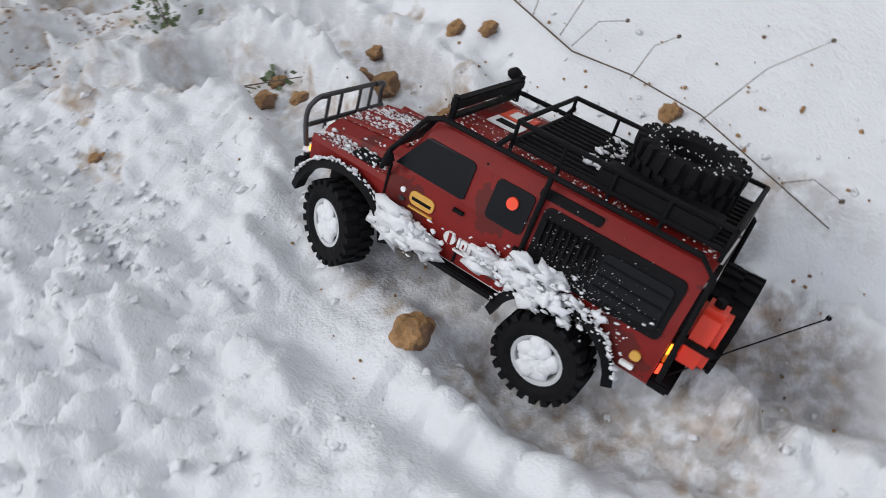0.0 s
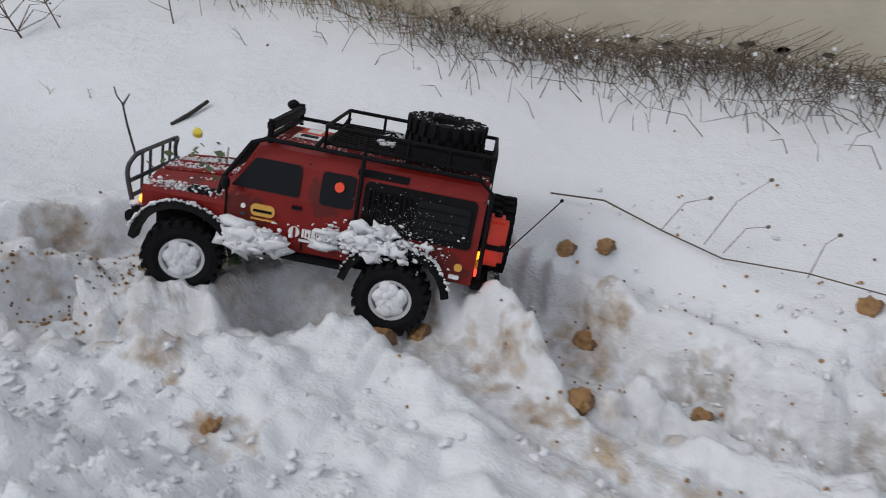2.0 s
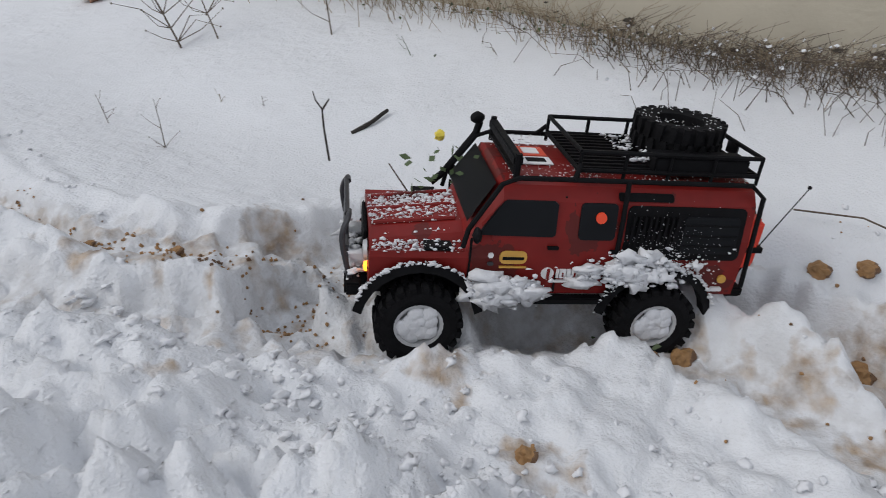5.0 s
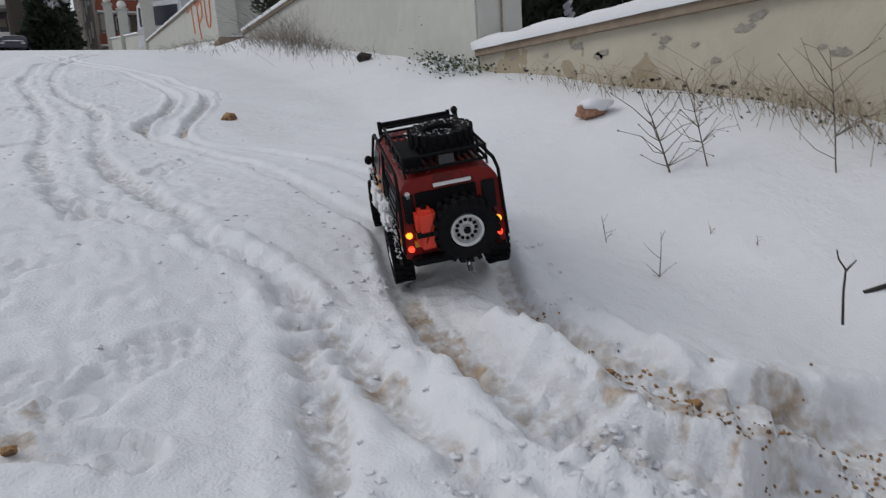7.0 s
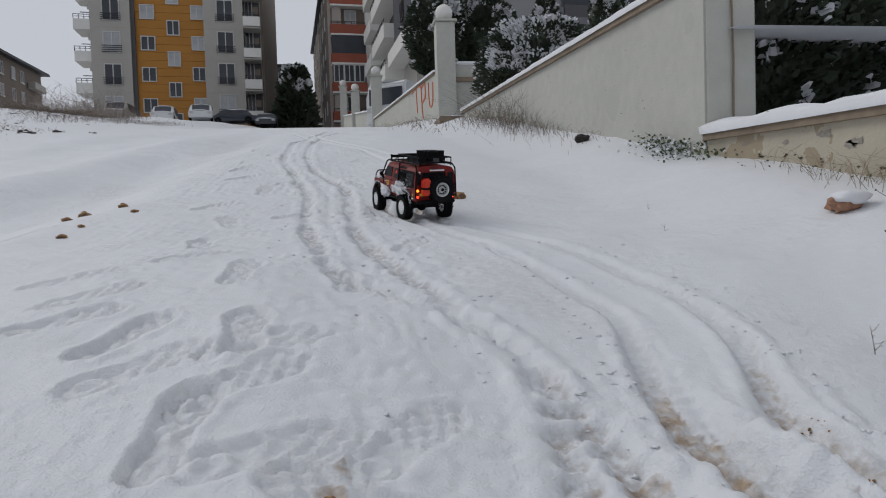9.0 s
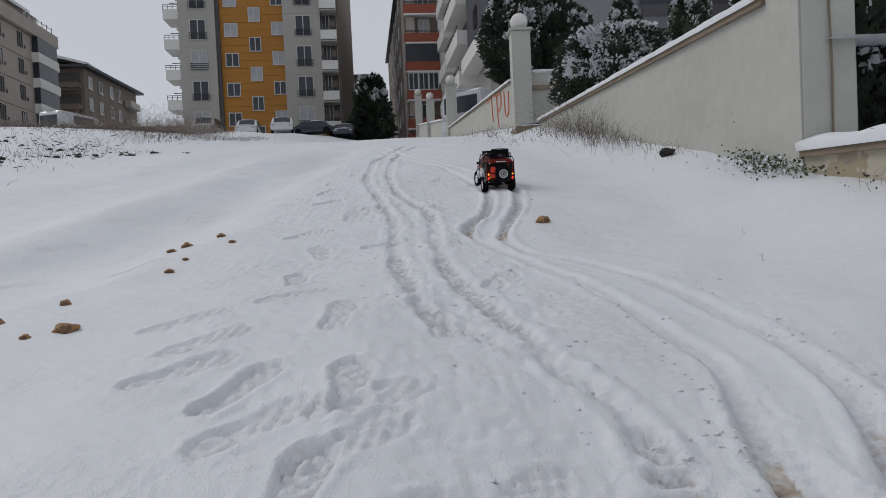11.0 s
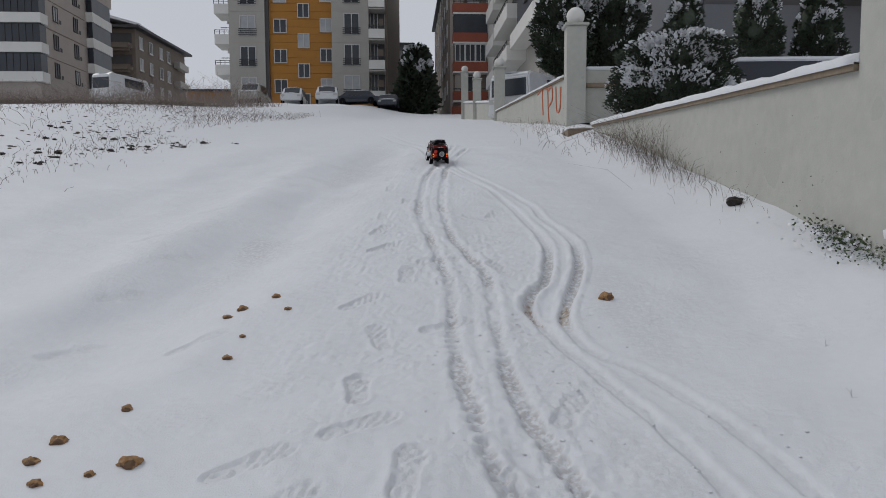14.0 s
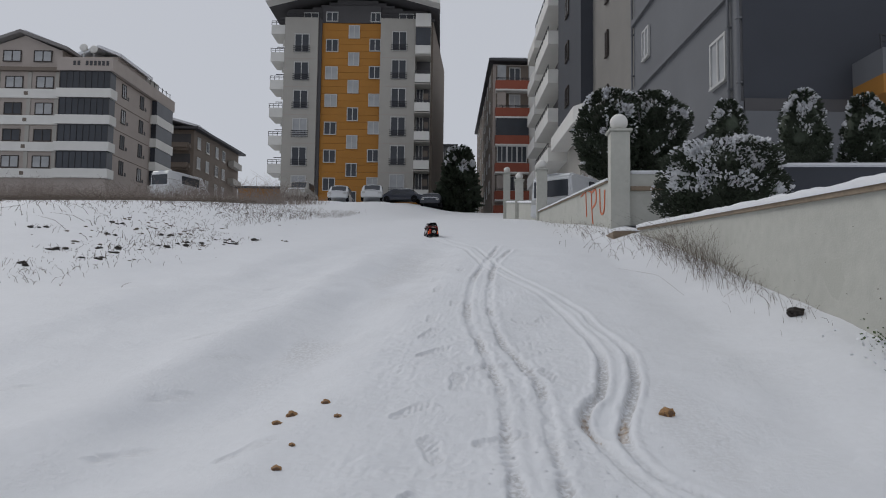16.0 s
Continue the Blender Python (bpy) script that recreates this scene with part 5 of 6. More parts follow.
def shell():
    """The body: sections along its length, arched over the wheels, with the screen sloping to the bonnet."""
    xs = sorted(set([round(-.275 + .0125 * i, 4) for i in range(41)] + [.065, .107, .228, -.275, .118]))
    bm = bmesh.new()
    rings = []
    for x in xs:
        if x > .232:
            continue
        zb = .092 if x < .2 else .1
        for w in (.162, -.162):
            if abs(x - w) < .078:
                zb = max(zb, .056 + math.sqrt(max(0, .078 ** 2 - (x - w) ** 2)))
        cab = [(.1, .15), (.1, .178), (.092, .226), (.080, .243), (.058, .249), (0, .251)]
        hood = [(.1, .148), (.098, .156), (.080, .162), (.072, .172), (.05, .178), (0, .18)]
        k = 0 if x <= .065 else min(1, (x - .065) / .042)
        if x > .107:
            k = 1
        top = [(a[0] + (b[0] - a[0]) * k, a[1] + (b[1] - a[1]) * k) for a, b in zip(cab, hood)]
        if x > .107:
            drop = .012 * (x - .107) / .12
            top = [(y, z - drop * (i > 1)) for i, (y, z) in enumerate(top)]
        half = [(0, zb + .002), (.088, zb), (.097, zb + .004)] + top
        half = [(y, max(z, zb)) for y, z in half]
        ring = [bm.verts.new((x, y, z)) for y, z in half] + [bm.verts.new((x, -y, z)) for y, z in half[-2:0:-1]]
        rings.append(ring)
    for a, b in zip(rings, rings[1:]):
        n = len(a)
        for i in range(n):
            bm.faces.new((a[i], a[(i + 1) % n], b[(i + 1) % n], b[i]))
    bm.faces.new(rings[0][::-1])
    bm.faces.new(rings[-1])
    bmesh.ops.recalc_face_normals(bm, faces=bm.faces)
    return bm


def tyre_mesh(bm, axis, r=R_WHEEL, w=.021):
    lathe(bm, [(r * .56, -w * .8), (r * .74, -w), (r * .9, -w * .95), (r * .955, -w * .7), (r * .955, w * .7), (r * .9, w * .95), (r * .74, w), (r * .56, w * .8)], axis, 30, True)
    n = 22
    for k in range(n):
        for s in (-1, 1):
            a = 2 * math.pi * (k + (.5 if s > 0 else 0)) / n
            for lane, wide in ((.62, .36), (.2, .16)):
                m = Matrix.Translation((0, 0, 0)) @ (Matrix.Rotation(a, 4, {"y": "Y", "x": "X", "z": "Z"}[axis]))
                size = Vector((.0088, w * wide * 1.9, .0075)) if lane > .5 else Vector((.0065, w * .42, .006))
                off = s * w * lane
                if axis == "y":
                    q = m @ pose(r * .975, off, 0, 0, 0, 0) @ Matrix.Diagonal((size.z, size.y, size.x, 1))
                elif axis == "x":
                    q = m @ pose(off, 0, r * .975) @ Matrix.Diagonal((size.y, size.x, size.z, 1))
                else:
                    q = m @ pose(r * .975, 0, off) @ Matrix.Diagonal((size.z, size.x, size.y, 1))
                bmesh.ops.create_cube(bm, size=1, matrix=q)
    return bm


def rim_mesh(bm, axis, out, r=R_WHEEL):
    lathe(bm, [(.001, out * .012), (r * .16, out * .013), (r * .2, out * .008), (r * .44, out * .006), (r * .5, out * .0165), (r * .6, out * .0175), (r * .6, -out * .012), (.001, -out * .012)], axis, 26)
    return bm


def holes(bm, axis, out, r=R_WHEEL, n=10):
    for k in range(n):
        a = 2 * math.pi * k / n
        c, s = r * .33 * math.cos(a), r * .33 * math.sin(a)
        p = {"y": (c, out * .0075, s), "x": (out * .0075, c, s), "z": (c, s, out * .0075)}[axis]
        lump(bm, p, r * .075, 1, sub=1, rough=0)
    return bm


def crust(bm, count, place, size, seed):
    """Broken frozen snow: many uneven crumbs, few large."""
    rng = random.Random(seed)
    for i in range(int(count * 2.4)):
        p = place(rng)
        big = size > .005 and i % 9 == 0
        r = size * (1.25 if big else .34) * min(2.2, .35 + rng.expovariate(1.3))
        lump(bm, p, r, seed + i * .7, squash=(rng.uniform(.8, 1.6), rng.uniform(.35, .7), rng.uniform(.5, 1.0)), sub=2 if big else 1, rough=1.3 if big else .95)
    return bm


def model_car():
    car = thing("model_car", "red off-road model car dusted with snow, driving through snow", "model car")
    def P(name, bm, mat, label="", smooth=False):
        ob = part(name, bm, mat, car, label, smooth or name == "snow")
        if name == "snow":
            ob["kind"] = "stuff"
        return ob
    body = P("body", shell(), RED, "glossy red body shell with dirt")
    # underside
    bm = boxed(-.25, .235, -.04, .04, .062, .112)
    P("chassis", bm, BLACK)
    for x in (.162, -.162):
        bm = bmesh.new()
        tube(bm, [(x, -.1, .056), (x, .1, .056)], .009)
        lump(bm, (x, .015, .054), .02, 3, sub=2, rough=.1)
        P("axle", bm, BLACK)
        for s in (-1, 1):
            bm = bmesh.new()
            tube(bm, [(x - .03, s * .055, .07), (x - .012, s * .06, .13)], .009, sides=8)
            P("shock_absorber", bm, STEEL)
            arch = bmesh.new()
            outer, inner = [], []
            for k in range(13):
                a = radians(10 + k * 160 / 12)
                for ring, r, y in ((outer, .087, .104), (inner, .075, .109)):
                    ring.append(arch.verts.new((x + r * math.cos(a), s * y, .056 + r * math.sin(a))))
            back = [arch.verts.new((v.co.x, s * .09, v.co.z)) for v in inner]
            for k in range(12):
                arch.faces.new((outer[k], outer[k + 1], inner[k + 1], inner[k]))
                arch.faces.new((inner[k], inner[k + 1], back[k + 1], back[k]))
            bmesh.ops.recalc_face_normals(arch, faces=arch.faces)
            P("wheel_arch", arch, BLACK, "black plastic arch flare")
    # glazing and trim on each flank
    for s in (-1, 1):
        P("window", panel([(.094, .182), (.064, .225), (.060, .227), (-.001, .227), (-.006, .223), (-.006, .184), (-.002, .181)], s), WINDOW, "dark front door window")
        P("window", panel(rounded(-.085, -.036, .178, .226), s), WINDOW, "dark rear door window")
        P("side_panel", panel(rounded(-.264, -.099, .152, .224, .008), s), BLACK, "black side panel dusted with frost")
        P("window", panel(rounded(-.256, -.178, .162, .212), s, .0035), WINDOW, "dark rear side window")
        for z in (.172, .186, .200):
            P("grille_bar", panel([(-.254, z), (-.180, z), (-.180, z + .002), (-.254, z + .002)], s, .0048), BLACK)
        for x in (-.016, -.092):
            P("door_gap", panel([(x - .0012, .1), (x + .0012, .1), (x + .0012, .232), (x - .0012, .232)], s, .0012), BLACK)
        P("door_gap", panel([(.1, .1), (.1025, .1), (.1025, .176), (.1, .176)], s, .0012), BLACK)
        ribs = bmesh.new()
        for k in range(9):
            x = -.168 + k * .0075
            y = side_y(.19) + .002
            box(ribs, x, x + .0025, s * (y - .003), s * (y + .003), .172, .212)
        P("vent", ribs, BLACK)
        P("sill", boxed(-.085, .085, s * .094, s * .108, .084, .094, bevel=.002), BLACK, "black side step")
        P("handle", panel([(-.012, .164), (.002, .164), (.002, .168), (-.012, .168)], s, .004), BLACK)
        P("handle", panel([(-.096, .160), (-.083, .160), (-.083, .164), (-.096, .164)], s, .004), BLACK)
        bm = bmesh.new()
        lump(bm, (.098, s * .113, .187), 1, 2, squash=(.006, .009, .011), sub=2, rough=.1)
        tube(bm, [(.1, s * .098, .18), (.098, s * .11, .184)], .002)
        P("mirror", bm, BLACK)
        # stickers as plain shapes
        P("sticker", panel(rounded(.027, .063, .142, .160, .007), s, .0012), GOLD, "gold and dark badge")
        P("badge_bar", panel([(.031, .148), (.059, .148), (.059, .152), (.031, .152)], s, .0018), BLACK)
        P("badge_bar", panel([(.026, .136), (.062, .136), (.062, .138), (.026, .138)], s, .0018), GOLD)
        disc = [(-.004 + .0085 * math.cos(k * .524), .128 + .0085 * math.sin(k * .524)) for k in range(12)]
        P("sticker", panel(disc, s, .0014), WHITE, "round white printed mark")
        P("badge_bar", panel([(-.0065, .1205), (-.0025, .1205), (-.0025, .1355), (-.0065, .1355)], s, .002), RED)
        for k, wide in enumerate((.0032, .0085, .0052, .0082, .0080, .0085)):
            x = -.0158 - sum((.0032, .0085, .0052, .0082, .0080, .0085)[:k]) - .0014 * k
            P("badge_bar", panel([(x - wide, .1215), (x, .1215), (x, .1345), (x - wide, .1345)], s, .0014), WHITE)
            if wide > .006:
                P("badge_bar", panel([(x - wide * .62, .1240), (x - wide * .38, .1240), (x - wide * .38, .1300), (x - wide * .62, .1300)], s, .002), RED)
        P("badge_bar", panel([(-.05, .115), (-.012, .115), (-.012, .118), (-.05, .118)], s, .0014), WHITE)
        P("badge", panel(rounded(.071, .078, .150, .157, .003), s, .0012), WHITE)
        P("badge", panel(rounded(.07, .078, .139, .144, .002), s, .0012), STEEL)
        P("badge", panel(rounded(-.258, -.246, .116, .128, .005), s, .0012), GOLD)
        P("fuel_cap", panel(rounded(-.256, -.240, .103, .109, .002), s, .0012), WHITE)
        dot = [(-.063 + .0072 * math.cos(k * .524), .208 + .0072 * math.sin(k * .524)) for k in range(12)]
        P("light_dot", panel(dot, s, .005), ORANGE_DOT, "round orange disc on the window")
        P("roof_vent", panel(rounded(-.16, -.085, .229, .238, .003), s, .002), BLACK)
    bm = bmesh.new()
    a = [bm.verts.new(p) for p in ((.1005, .083, .192), (.1005, -.083, .192), (.0675, -.076, .243), (.0675, .076, .243))]
    f = bm.faces.new(a)
    bmesh.ops.solidify(bm, geom=[f], thickness=.004)
    for v in bm.verts:
        v.co.x += .006
    P("windscreen", bm, WINDOW)
    # bonnet, grille, lamps
    bm = bmesh.new()
    for y in (-.045, 0, .045):
        tube(bm, [(.115, y, .1795), (.222, y * .95, .1685)], .003, sides=6)
    P("bonnet_rib", bm, RED)
    P("wing_vent", boxed(.125, .16, .081, .099, .158, .1635), BLACK)
    P("wing_vent", boxed(.125, .16, -.099, -.081, .158, .1635), BLACK)
    P("grille", boxed(.229, .234, -.05, .05, .115, .16, bevel=.002), BLACK)
    for s in (-1, 1):
        bm = bmesh.new()
        lathe(bm, [(.001, .006), (.012, .005), (.014, 0), (.001, 0)], "x", 16)
        ob = P("headlight", bm, RIM)
        ob.location = (.23, s * .068, .142)
        bm = bmesh.new()
        lathe(bm, [(.001, .005), (.006, .004), (.007, 0), (.001, 0)], "x", 12)
        ob = P("indicator", bm, AMBER)
        ob.location = (.23, s * .09, .13)
    P("front_bumper", boxed(.236, .258, -.095, .095, .088, .106, bevel=.003), BLACK)
    bars = [[(.25, s * .078, .1), (.262, s * .078, .16), (.255, s * .07, .186), (.253, s * .05, .188)] for s in (-1, 1)]
    for pts in bars:
        bm = bmesh.new()
        tube(bm, spline(pts, 4), .0036, sides=8)
        P("bull_bar_tube", bm, STEEL)
    for z in (.188, .15, .125):
        bm = bmesh.new()
        tube(bm, [(.256, -.06 if z > .18 else -.078, z), (.256, .06 if z > .18 else .078, z)], .0034, sides=8)
        P("bull_bar_tube", bm, STEEL)
    for y in (-.045, -.02, .02, .045):
        bm = bmesh.new()
        tube(bm, [(.257, y, .1), (.256, y, .188)], .0024, sides=6)
        P("bull_bar_tube", bm, STEEL)
    # outer cage
    for s in (-1, 1):
        for pts in ([(.112, s * .102, .165), (.107, s * .101, .19), (.07, s * .094, .248), (.05, s * .092, .256), (-.26, s * .092, .256), (-.28, s * .094, .24), (-.284, s * .1, .11)],
                    [(-.092, s * .103, .15), (-.092, s * .1, .20), (-.092, s * .093, .256)], [(-.02, s * .093, .256), (-.03, s * .08, .272)]):
            bm = bmesh.new()
            tube(bm, [p for p in pts], .0034, sides=7)
            P("cage_tube", bm, BLACK)
    # roof rack
    z0, z1 = .263, .287
    for s in (-1, 1):
        for z in (z0, z1):
            bm = bmesh.new()
            tube(bm, [(-.03, s * .076, z), (-.275, s * .076, z)], .003, sides=7)
            P("rack_rail", bm, BLACK)
        for x in (-.03, -.09, -.15, -.21, -.275):
            bm = bmesh.new()
            tube(bm, [(x, s * .076, z0 - .012), (x, s * .076, z1)], .0025, sides=6)
            P("rack_post", bm, BLACK)
    for x in (-.03, -.275):
        for z in (z0, z1):
            bm = bmesh.new()
            tube(bm, [(x, -.076, z), (x, .076, z)], .003, sides=7)
            P("rack_rail", bm, BLACK)
    for k in range(11):
        y = -.066 + k * .0132
        P("rack_slat", boxed(-.272, -.033, y - .0022, y + .0022, z0 - .002, z0 + .002), BLACK)
    P("rack_tray", boxed(-.26, -.13, .04, .075, z0, z0 + .02, bevel=.002), BLACK)
    P("rack_plate", boxed(-.279, -.277, -.016, .012, z0 + .004, z1 - .003), STEEL)
    # light bar over the screen
    P("light_bar", boxed(.044, .056, -.08, .08, .266, .279, bevel=.002), BLACK, "long black light bar")
    P("light_bar", boxed(.046, .054, -.078, .078, .254, .258), BLACK)
    for s in (-1, 1):
        bm = bmesh.new()
        tube(bm, [(.05, s * .078, .248), (.05, s * .078, .282)], .0045, sides=8)
        P("bar_bracket", bm, BLACK)
    # air intake on the far flank
    bm = bmesh.new()
    tube(bm, [(.13, -.101, .17), (.112, -.104, .185), (.07, -.098, .25), (.066, -.097, .268)], .0055, sides=8)
    lump(bm, (.07, -.097, .274), 1, 2, squash=(.011, .008, .009), sub=2, rough=.1)
    P("snorkel", bm, BLACK)
    # roof stickers
    P("sticker", boxed(-.012, .03, -.038, .0, .2515, .2535, bevel=.001), STICK_RED, "red and white roof sticker")
    P("badge_bar", boxed(-.002, .02, -.03, -.008, .2535, .2545), WHITE)
    P("sticker", boxed(-.012, .03, .002, .03, .2515, .2530), WHITE)
    P("badge_bar", boxed(-.004, .022, .009, .022, .2530, .2540), BLACK)
    # wheels
    made = []
    for x, s in ((.162, 1), (.162, -1), (-.162, 1), (-.162, -1)):
        w = new("wheel")
        w.parent = car
        w.location = (x, s * .1, R_WHEEL)
        t = bmesh.new()
        tyre_mesh(t, "y")
        part("tyre", t, RUBBER, w, "knobbly black tyre")
        t = bmesh.new()
        rim_mesh(t, "y", s)
        part("rim", t, RIM, w, "pale wheel rim packed with snow")
        t = bmesh.new()
        holes(t, "y", s, n=6)
        part("rim_hole", t, BLACK, w)
        t = bmesh.new()
        for k in range(12 if s > 0 else 6):
            a = k * 2.4
            d = .006 + .0013 * k
            lump(t, (d * math.cos(a), s * .0145, d * math.sin(a)), .0125, k, squash=(1, .42, 1), sub=2, rough=.4)
        part("snow", t, SNOW, w, "", True)["kind"] = "stuff"
        made.append(w)
    # spare wheels
    for axis, at, name in (("x", (-.303, -.016, .148), "rear"), ("z", (-.195, -.012, .291), "roof")):
        w = new("spare_wheel")
        w.parent = car
        w.location = at
        t = bmesh.new()
        tyre_mesh(t, axis, .060, .022)
        part("tyre", t, RUBBER, w, "knobbly black spare tyre")
        if axis == "x":
            t = bmesh.new()
            rim_mesh(t, axis, -1, .052)
            part("rim", t, RIM, w, "pale perforated rim")
            t = bmesh.new()
            holes(t, axis, -1, .055, 12)
            lump(t, (-.015, 0, 0), .007, 1, sub=2, rough=.1)
            part("rim_hole", t, BLACK, w)
        else:
            t = bmesh.new()
            rng = random.Random(2)
            for k in range(110):
                a, rr = rng.uniform(0, 6.3), rng.uniform(.02, .058)
                lump(t, (rr * math.cos(a), rr * math.sin(a), .022 - (.012 if rr < .03 else 0)), rng.uniform(.0006, .0015), k, squash=(1, 1, .5), sub=1)
            part("snow", t, SNOW, w, "", True)["kind"] = "stuff"
    # back
    P("rear_panel", boxed(-.279, -.274, -.05, .065, .135, .222, bevel=.002), BLACK)
    for y0, y1 in ((-.086, -.06), (.068, .088)):
        P("rear_window", boxed(-.2785, -.274, y0, y1, .165, .222, bevel=.002), WINDOW)
    P("badge_bar", boxed(-.2785, -.275, -.042, .028, .2275, .2335), WHITE, "white bar lettering")
    P("badge", boxed(-.2785, -.275, .073, .083, .213, .227, bevel=.002), WHITE)
    can = new("fuel_can")
    can.parent = car
    bm = boxed(-.315, -.28, .037, .074, .122, .198, bevel=.007)
    part("can_body", bm, CAN, can, "bright red fuel can")
    part("strap", boxed(-.3175, -.278, .035, .076, .150, .158), BLACK, can)
    bm = bmesh.new()
    tube(bm, [(-.297, .055, .197), (-.297, .055, .206)], .006)
    part("cap", bm, BLACK, can)
    for s in (-1, 1):
        for z, mat in ((.142, AMBER), (.114, TAIL)):
            bm = bmesh.new()
            lathe(bm, [(.001, -.005), (.0055, -.004), (.0065, 0), (.001, 0)], "x", 12)
            ob = P("tail_lamp", bm, mat)
            ob.location = (-.2765, s * .086, z)
    P("plate", boxed(-.281, -.276, .048, .078, .118, .13), PLATE, "small yellow plate")
    P("rear_bumper", boxed(-.30, -.272, -.088, .088, .086, .1, bevel=.003), BLACK)
    bm = bmesh.new()
    tube(bm, [(-.298, -.01, .09), (-.318, -.012, .08), (-.32, -.012, .068)], .005)
    P("tow_hook", bm, STEEL)
    bm = bmesh.new()
    tube(bm, [(-.288, .07, .1), (-.33, .055, .16), (-.385, .04, .235)], .0011, .0008, sides=5)
    lump(bm, (-.3855, .0398, .236), .0032, 1, sub=1)
    P("aerial", bm, BLACK)
    # snow lying on it
    bm = crust(bmesh.new(), 420, lambda r: (lambda x, y: (x, y, .18 - .012 * max(0, (x - .107) / .12) - (.0 if abs(y) < .05 else .006)))(r.uniform(.108, .226), r.triangular(-.072, .072, -.03)), .0036, 40)
    P("snow", bm, SNOW, "snow crust on the bonnet")
    bm = crust(bmesh.new(), 130, lambda r: (r.uniform(.11, .225), .088 + r.uniform(-.01, .012), .16 + r.uniform(-.006, .004)), .0036, 45)
    P("snow", bm, SNOW)
    bm = crust(bmesh.new(), 170, lambda r: (r.gauss(-.115, .035), .107 + r.uniform(-.004, .012), .137 + r.gauss(0, .011)), .0062, 50)
    P("snow", bm, SNOW, "snow clumps above the rear arch")
    bm = crust(bmesh.new(), 60, lambda r: (r.gauss(-.18, .03), .106 + r.uniform(-.003, .006), .14 + r.gauss(0, .014)), .004, 55)
    P("snow", bm, SNOW)
    bm = crust(bmesh.new(), 150, lambda r: (r.triangular(-.0, .098, .05), .107 + r.uniform(-.004, .010), .108 + r.gauss(0, .009)), .006, 60)
    P("snow", bm, SNOW, "snow clumps along the sill")
    bm = crust(bmesh.new(), 60, lambda r: (.245 + r.uniform(-.01, .015), r.uniform(-.09, .09), .108 + r.uniform(-.004, .012)), .0055, 65)
    P("snow", bm, SNOW)
    bm = crust(bmesh.new(), 420, lambda r: (r.uniform(-.27, .06), r.choice((-1, 1)) * r.uniform(.03, .092), .252 + r.uniform(0, .004)), .0017, 70)
    P("snow", bm, SNOW)
    bm = crust(bmesh.new(), 190, lambda r: (lambda x, z: (x, side_y(z) + .003, z))(r.triangular(-.27, -.08, -.14), r.triangular(.14, .235, .16)), .0011, 75)
    P("snow", bm, SNOW, "frozen flecks on the flank")
    bm = crust(bmesh.new(), 80, lambda r: (lambda a: (.162 + .088 * math.cos(a), .105 + r.uniform(-.004, .006), .056 + .088 * math.sin(a)))(r.uniform(.3, 2.6)), .004, 80)
    P("snow", bm, SNOW)
    bm = crust(bmesh.new(), 60, lambda r: (lambda a: (-.162 + .088 * math.cos(a), .107 + r.uniform(-.004, .006), .056 + .088 * math.sin(a)))(r.uniform(.2, 2.9)), .0045, 82)
    P("snow", bm, SNOW)
    bm = crust(bmesh.new(), 70, lambda r: (r.uniform(-.16, -.1), r.uniform(-.05, .06), .27 + r.uniform(0, .006)), .005, 85)
    P("snow", bm, SNOW)
    bm = crust(bmesh.new(), 20, lambda r: (-.31 + r.uniform(-.012, .006), -.012 + r.uniform(-.01, .01), .078 + r.uniform(-.02, .012)), .005, 90)
    P("snow", bm, SNOW)
    return car, made


CAR, CAR_WHEELS = model_car()

# ---- stones ----
def stone(x, y, r, seed, label="ochre stone half buried in snow", sink=.35, mat=None, cap=False):
    root = thing("stone", label, "stone", group="loose stones")
    z = height(x, y)
    bm = bmesh.new()
    lump(bm, (0, 0, 0), r, seed, squash=(1.15, .95, .8), sub=3, rough=.42)
    root.location = (x, y, z + r * (.72 - 2 * sink * .72))
    part("rock", bm, mat or STONE, root, smooth=False)
    if cap:
        bm = bmesh.new()
        lump(bm, (.2 * r, -.25 * r, r * .45), r, seed + 3, squash=(1.3, 1.3, .6), sub=3, rough=.2)
        part("snow_cap", bm, SNOW, root, "rounded snow cap", True)


STONES = [(-.94, 2.22, .034), (-.95, 2.09, .028), (-.86, 1.97, .026), (-.73, 2.02, .02), (-.64, 2.08, .042), (-.83, 2.45, .026), (-.76, 3.55, .036), (-.62, 3.69, .03),
          (-.51, 3.49, .022), (-.8, 3.44, .028), (-.63, 3.14, .018), (-.62, 2.9, .026), (1.14, 3.63, .048), (1.763, .10, .05), (1.78, .04, .052), (1.911, -.046, .032),
          (1.38, -.44, .046), (1.58, .14, .04), (1.84, .12, .032), (1.65, .19, .03), (1.88, -.5, .03), (1.93, -.11, .03), (1.63, .1, .03), (1.79, -.11, .036), (1.6, -.16, .034), (1.29, .18, .022),
          (1.7, -.3, .03), (1.62, -.66, .036), (.47, .91, .014), (1.29, .86, .016), (1.33, .72, .018)]
for i, (x, y, r) in enumerate(STONES):
    stone(x, y, r * (.72 if y > 1.9 else .55), i + 1, sink=.46 if y > 1.9 else .38)
stone(2.25, 2.13, .048, 91, "reddish stone with a thick snow cap by the wall", .2, BRICK_STONE, True)
stone(2.40, 5.1, .05, 92, "dark stone at the foot of the pale wall", .2, BLACK_WOOD)


